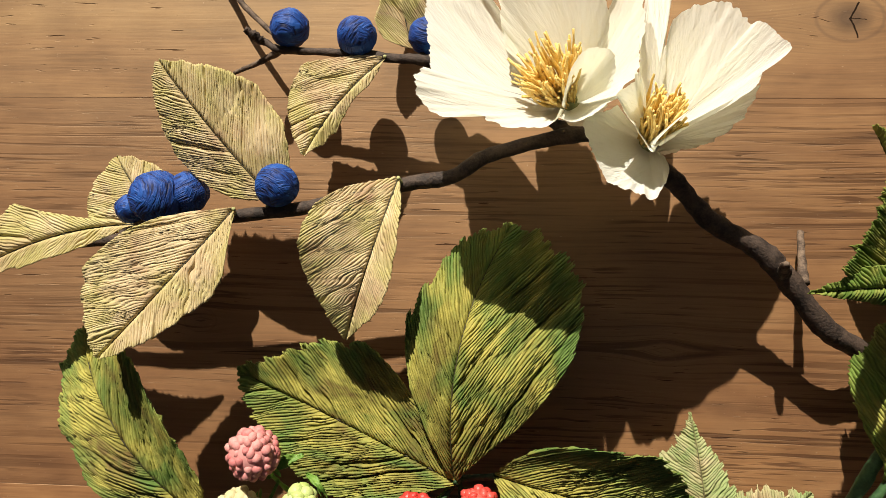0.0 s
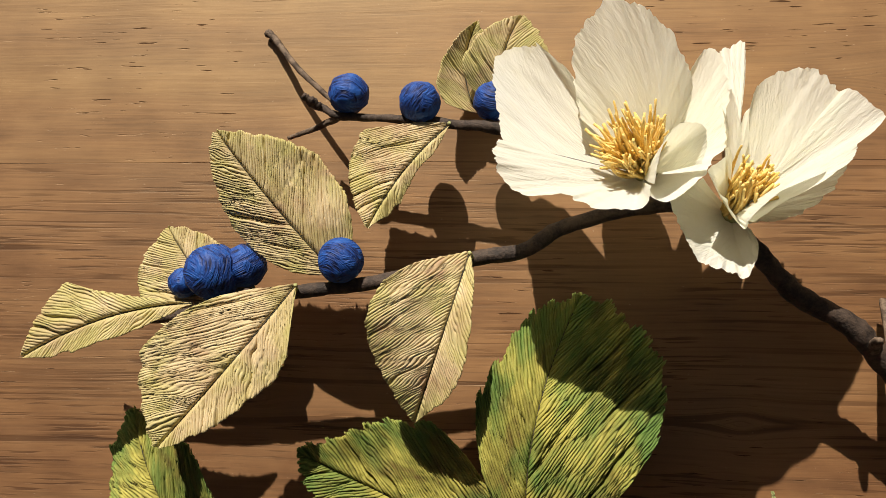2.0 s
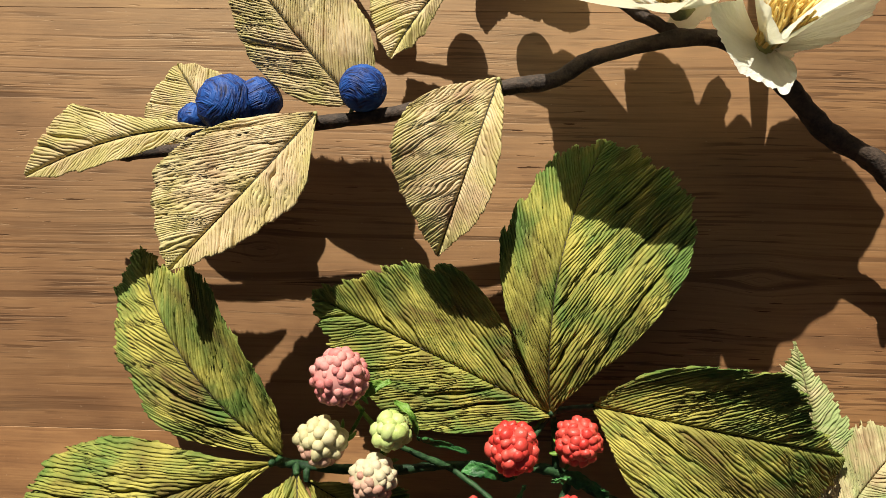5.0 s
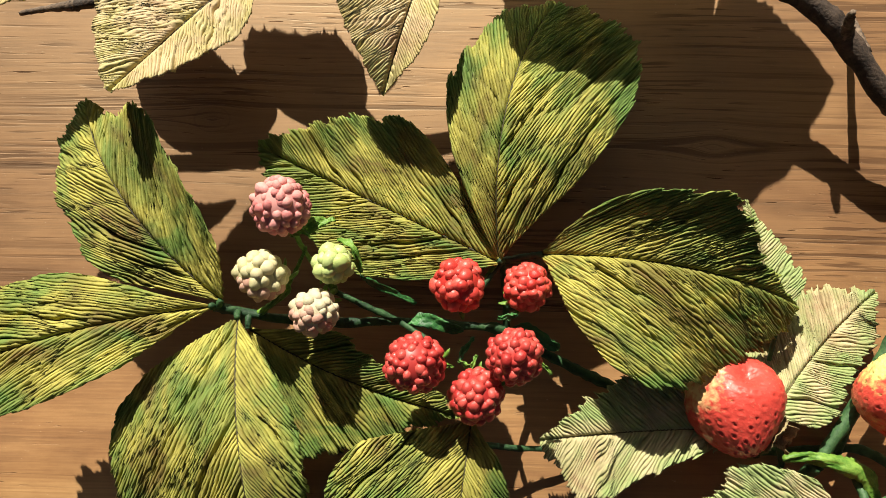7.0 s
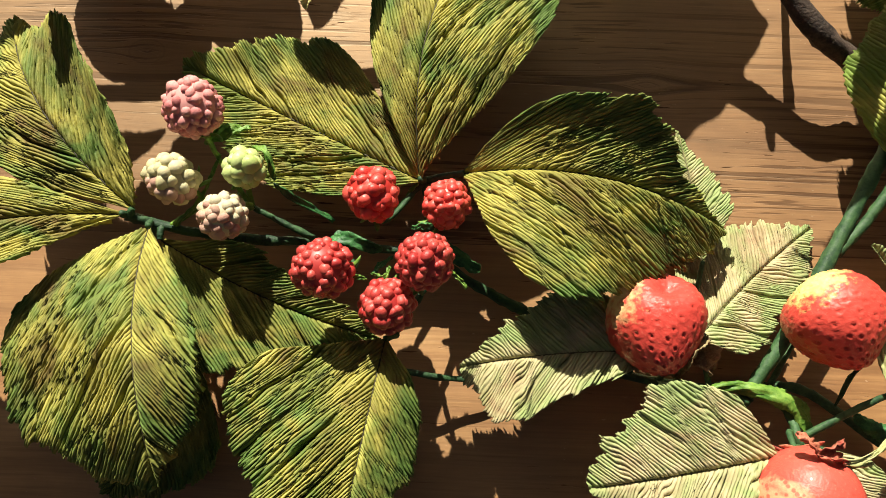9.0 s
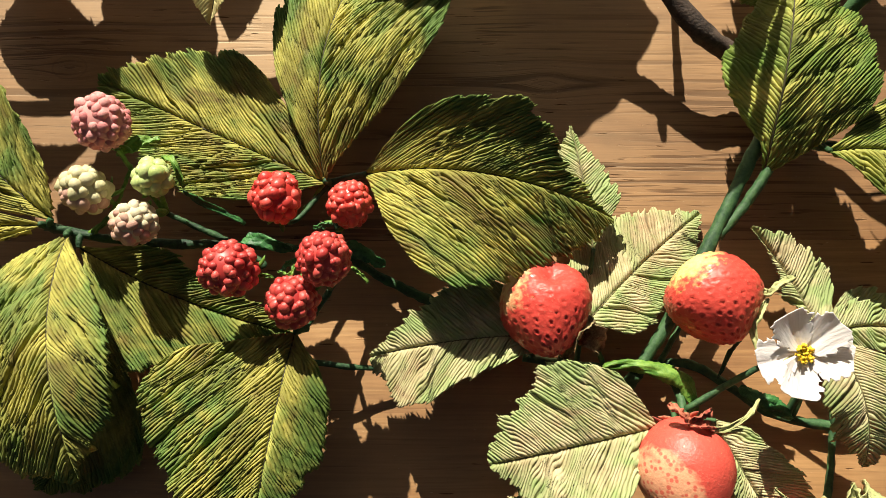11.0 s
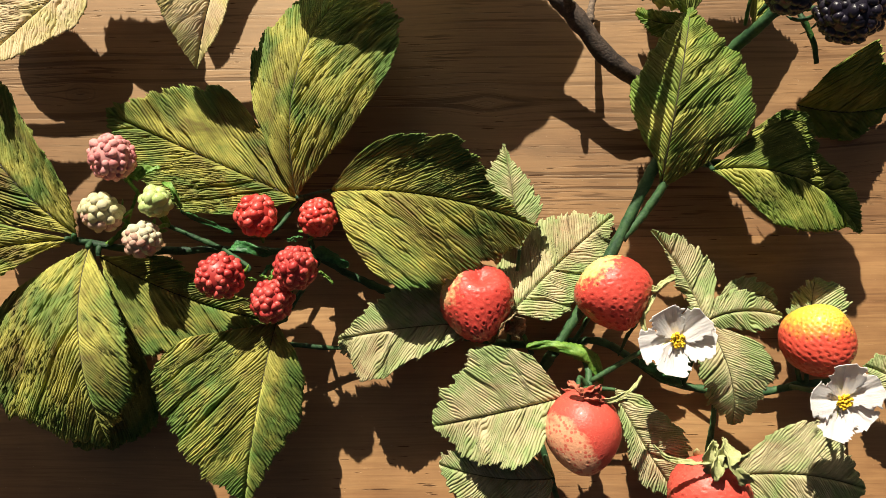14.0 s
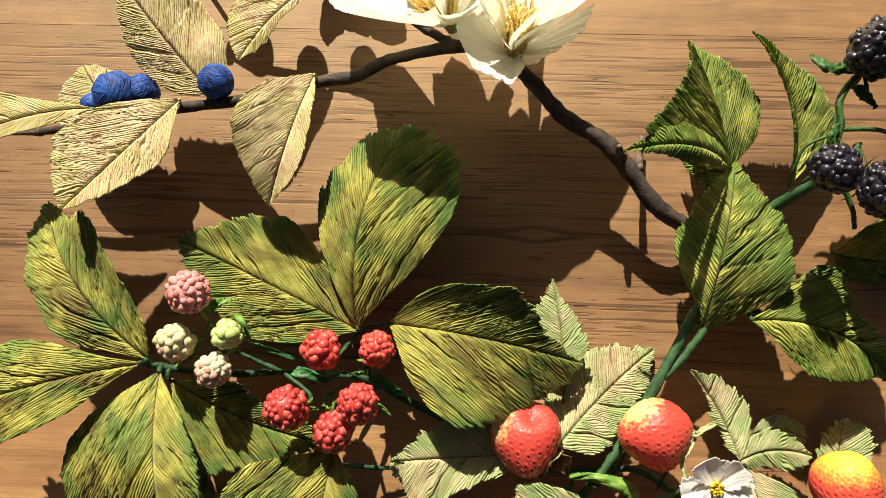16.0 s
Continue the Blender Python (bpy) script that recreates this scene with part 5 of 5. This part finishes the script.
def strawberry_fruit(centre, r, shape, axis, pale, material, label, seed, pits=190, rings=84, dent=0.0007):
    """A painted clay strawberry, a blunt cone dotted with pits. Axis points to the tip, pale to the unripe side;
    shape: length, taper, lean of the cross-section and the way and depth of a notch in the shoulder."""
    tall, taper, wide, notch, deep = shape
    rng = np.random.default_rng(seed)
    rot = turn_to(axis)
    pale = rot.T @ np.array(Vector(pale).normalized())
    notch = rot.T @ np.array(Vector(notch).normalized())
    pts = fib(pits) + rng.normal(0, 0.022, (pits, 3))
    pts /= np.linalg.norm(pts, axis=1)[:, None]
    nl, na = rings, 112
    dirs = [(0, 0, 1.0)]
    for i in range(1, nl):
        th = math.pi * i / nl
        dirs += [(math.sin(th) * math.cos(2 * math.pi * k / na), math.sin(th) * math.sin(2 * math.pi * k / na), math.cos(th)) for k in range(na)]
    dirs.append((0, 0, -1.0))
    dirs = np.array(dirs)
    z = dirs[:, 2]
    girth = 1 - taper * np.clip(z, 0, 1) ** 1.4 + 0.05 * np.clip(-z, 0, 1)
    girth *= 1 - 0.10 * (np.clip(-z, 0, 1) ** 6)
    p = dirs * np.column_stack([girth * wide, girth, np.full(len(z), tall)])
    p *= (1 + 0.03 * np.sin(dirs @ rng.normal(0, 2.2, 3) + 1) + 0.02 * np.sin(dirs @ rng.normal(0, 4, 3)))[:, None]
    p *= (1 - deep * np.exp(-((1 - dirs @ notch) / 0.055) ** 1.0))[:, None]
    near = (dirs @ pts.T).max(1)
    ang = np.arccos(np.clip(near, -1, 1))
    pit = np.exp(-(ang / 0.034) ** 2)
    p = p * r - dirs * (dent * pit)[:, None] + dirs * (dent * 0.45 * np.exp(-((ang - 0.066) / 0.026) ** 2))[:, None]
    faces = [(0, 1 + k, 1 + (k + 1) % na) for k in range(na)]
    for i in range(nl - 2):
        a = 1 + i * na
        faces += [(a + k, a + na + k, a + na + (k + 1) % na, a + (k + 1) % na) for k in range(na)]
    a, last = 1 + (nl - 2) * na, len(dirs) - 1
    faces += [(a + k, last, a + (k + 1) % na) for k in range(na)]
    ob = meshed("strawberry", p @ rot.T, faces, material, strawberry, label, at=centre)
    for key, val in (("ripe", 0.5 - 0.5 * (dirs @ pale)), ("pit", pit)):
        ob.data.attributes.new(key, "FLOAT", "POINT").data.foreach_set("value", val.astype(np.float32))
    return ob


FRUITS = (((0.1558, -0.0797, 0.0413), 0.0184, (1.08, 0.38, 0.98, (0.10, 0.75, 0.62), 0.30), (0.12, -0.80, 0.40), (-1.0, 0.45, 0.2), STRAW_A, None, "heart-shaped red clay strawberry with a pale shoulder and a notch", 170),
          ((0.2218, -0.0738, 0.0392), 0.0184, (1.0, 0.34, 1.0, (0.0, 0.0, -1.0), 0.0), (0.28, -0.80, 0.42), (-0.7, 0.9, 0.25), STRAW_C, None, "red clay strawberry with a yellow shoulder", 190),
          ((0.2055, -0.1389, 0.0517), 0.0176, (1.12, 0.26, 0.98, (0.0, 0.0, -1.0), 0.0), (0.05, -0.9, 0.35), (-0.75, -0.75, 0.4), STRAW_B, PINK_SEPAL, "smooth coral clay strawberry with worn pale patches", 70),
          ((0.3208, -0.0930, 0.0360), 0.0178, (1.0, 0.30, 0.93, (0.0, 0.0, -1.0), 0.0), (-0.05, 0.75, 0.62), (-0.1, 1.0, 0.30), STRAW_D, None, "red clay strawberry with a yellow tip", 330),
          ((0.2678, -0.1704, 0.0380), 0.0190, (1.05, 0.30, 1.0, (0.0, 0.0, -1.0), 0.0), (0.0, -0.85, 0.5), (0.2, -1.0, -0.4), STRAW_B, SEPAL, "bright red clay strawberry under a pale calyx", 150))
for i, (c, r, shape, axis, pale, mat, cal, label, pits) in enumerate(FRUITS):
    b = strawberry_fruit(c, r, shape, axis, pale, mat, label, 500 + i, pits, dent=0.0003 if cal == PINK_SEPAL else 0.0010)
    ax = np.array(Vector(axis).normalized())
    back = -ax * r * shape[0] * 0.9
    if cal:
        sepals(back, -ax, 8, 0.010 if cal == PINK_SEPAL else 0.012, 0.0034, cal, b, 520 + i, 0.05)
    else:
        back = np.array([0, 0, -r * 0.8])
    q = nearest(np.array(c), STRAW_LINES) - np.array(c)
    rod("stalk", [back, back * 1.1 + q * 0.3 - np.array([0, 0, 0.004]), q], (0.0010, 0.0014), STRAW_TAPE, b, sides=8, rough=0.15, seed=540 + i)


for k, (c, aim) in enumerate((((0.2468, -0.0946, 0.0585), (0.0, -0.08, 1.0)), ((0.3200, -0.1196, 0.0605), (0.12, -0.12, 1.0)))):
    rng = np.random.default_rng(560 + k)
    c, rot = np.array(c), np.array(Vector((0, 0, 1)).rotation_difference(Vector(aim)).to_matrix())
    verts, faces = [], []
    for n in range(46):
        a, rad = rng.uniform(0, 2 * math.pi), 0.0036 * math.sqrt(rng.uniform(0, 1))
        foot = np.array([rad * 0.5 * math.cos(a), rad * 0.5 * math.sin(a), 0])
        head = np.array([rad * math.cos(a), rad * math.sin(a), rng.uniform(0.0015, 0.0032)])
        v, f = tube([rot @ foot, rot @ ((foot + head) / 2), rot @ head], (0.0003, 0.0004, 0.0007), sides=5, steps=2, seed=n)
        faces.extend([[len(verts) + q for q in fa] for fa in f])
        verts.extend(v)
    fl = meshed("strawberry_flower", verts, faces, YELLOW, strawberry, "small white crepe flower with yellow stamens", at=c)
    for n in range(5):
        a = radians(((119, 46, -6, 194, 262), (100, 30, -40, 176, 250))[k][n])
        ln = 0.0172 * rng.uniform(0.92, 1.08)
        out = rot @ np.array([math.cos(a), math.sin(a), (0.38, 0.36, 0.18, 0.15, 0.22)[n]])
        b0, t0 = rot @ np.array([0.0012 * math.cos(a), 0.0012 * math.sin(a), 0.0]), out * ln
        w = ln * 1000 * 0.47
        prof = tuple(w * q * rng.uniform(0.9, 1.1) for q in (0.28, 0.52, 0.78, 0.94, 1.0, 1.0, 0.92, 0.72))
        prof2 = tuple(w * q * rng.uniform(0.9, 1.1) for q in (0.35, 0.62, 0.82, 0.95, 1.0, 0.98, 0.86, 0.6))
        verts, faces, crep, pos, rib, _ = blade((tuple(b0), tuple(t0), 0.0, -0.0012, 0.002, 0.002, prof, prof2), 570 + 5 * k + n, 0.0036, 0.0016, 0.00035, 12, 60, 13, blunt=0.8, groove=0.0004)
        pe = meshed("petal", verts, faces, WHITE, fl)
        loops = np.array([lo.vertex_index for lo in pe.data.loops])
        for lname, data in (("crepe", crep), ("leaf", pos)):
            pe.data.uv_layers.new(name=lname).data.foreach_set("uv", data[loops].astype(np.float32).ravel())
        mod = pe.modifiers.new("thickness", "SOLIDIFY")
        mod.thickness, mod.offset = 0.00025, -1
    ax = rot @ np.array([0, 0, 1.0])
    sepals(-ax * 0.001, ax, 5, 0.013, 0.0020, SEPAL, fl, 590 + k, -0.3)
    q = nearest(c, STRAW_LINES) - c
    rod("stalk", [-ax * 0.0005, -ax * 0.010 + q * 0.3, q], (0.0010, 0.0014), STRAW_TAPE, fl, sides=8, rough=0.15, seed=595 + k)

# ---- blackberry spray ----
blackberry = thing("blackberry_spray", "blackberry spray with bright green crepe leaves and blue-black clay berries", "spray")
BLACK = [[(0.1955, -0.103, 0.022), (0.212, -0.075, 0.024), (0.226, -0.047, 0.026), (0.237, -0.023, 0.028), (0.244, -0.008, 0.030), (0.256, 0.014, 0.028), (0.268, 0.034, 0.032), (0.277, 0.046, 0.042), (0.286, 0.054, 0.058), (0.294, 0.062, 0.070)],
         [(0.2285, -0.046, 0.0255), (0.2375, -0.035, 0.027), (0.246, -0.022, 0.030), (0.252, -0.012, 0.032), (0.262, -0.008, 0.034), (0.275, -0.008, 0.034)],
         [(0.286, 0.054, 0.058), (0.294, 0.066, 0.065), (0.2965, 0.0757, 0.067), (0.299, 0.0855, 0.068), (0.298, 0.0957, 0.068), (0.302, 0.105, 0.068), (0.308, 0.112, 0.070)],
         [(0.299, 0.083, 0.068), (0.320, 0.084, 0.066), (0.345, 0.080, 0.050), (0.370, 0.076, 0.020), (0.385, 0.074, 0.003)],
         [(0.1955, -0.103, 0.022), (0.190, -0.114, 0.012), (0.184, -0.126, 0.004)],
         [(0.303, 0.055, 0.064), (0.309, 0.044, 0.061), (0.312, 0.036, 0.057)],
         [(0.2955, 0.0790, 0.068), (0.2900, 0.0780, 0.069), (0.2819, 0.0730, 0.067), (0.2794, 0.0630, 0.062), (0.2808, 0.0560, 0.052)]]
for i, line in enumerate(BLACK):
    rod("stem", line, ((0.0027, 0.0029, 0.0030, 0.0027), (0.0021, 0.0021), (0.0022, 0.0016), (0.0012, 0.0012), (0.0030, 0.0030), (0.0013, 0.0012), (0.0007, 0.0009))[i], (STRAW_TAPE, STRAW_TAPE, DEEP, DEEP, TAPE, DEEP, DEEP)[i], blackberry, sides=11, rough=0.14, lumps=0.08, seed=600 + i)
BLACK_LINES = [spline(x) for x in BLACK[:6]]
for i, (pts, w) in enumerate((([(0.2984, 0.1106, 0.075), (0.2935, 0.1105, 0.077), (0.2880, 0.1125, 0.077), (0.2810, 0.1173, 0.074)], 0.0034), ([(0.3040, 0.1035, 0.070), (0.3110, 0.1005, 0.070), (0.3175, 0.0955, 0.066)], 0.0030),
                             ([(0.2975, 0.0850, 0.070), (0.2945, 0.0790, 0.072), (0.2935, 0.0720, 0.070)], 0.0028), ([(0.3105, 0.0780, 0.064), (0.3090, 0.0720, 0.066), (0.3065, 0.0655, 0.064)], 0.0026))):
    curl("bract", pts, w, DEEP, blackberry, 612 + i, "crumpled deep green paper bract", twist=0.6, cup=-0.6, crumple=0.0006)
for i, spec in enumerate(FOREST_LEAVES):
    leaf(spec, FOREST, blackberry, 620 + i, cup=(1.0, 0.6, 1.5, 1.5, 1.2, 1.5, 1.0)[i], teeth=0.0055, depth=0.0011, saw=0.6, angle=(34, 36, 60, 40, 40, 40, 36)[i], ripple=0.0012, pleat=0.00066)
    p = np.array(spec[0])
    q = nearest(p, BLACK_LINES)
    if np.linalg.norm(p - q) < 0.02:
        rod("leaf_stalk", [p, (p + q) / 2, q], (0.0012, 0.0016), TAPE, blackberry, sides=8, seed=640 + i)
for i, (c, r, n, axis) in enumerate((((0.2874, 0.0589, 0.0880), 0.0121, 100, (-0.2, -0.2, 0.9)), ((0.3165, 0.0520, 0.0800), 0.0146, 116, (0.5, -0.4, 0.7)), ((0.3120, 0.1205, 0.0780), 0.0152, 120, (0.1, 0.5, 0.8)))):
    b = bead_berry("blackberry", c, r, n, axis, INK, blackberry, "glossy blue-black clay blackberry", 660 + i)
    ax = np.array(Vector(axis).normalized())
    sepals(-ax * r * 0.92, -ax, 5, 0.014, 0.0020, TAPE, b, 670 + i, 0.1)
    q = nearest(np.array(c), BLACK_LINES) - np.array(c)
    rod("stalk", [-ax * r * 0.85, -ax * r * 1.3 + q * 0.3, q], (0.0011, 0.0014), TAPE, b, sides=8, rough=0.2, seed=680 + i)
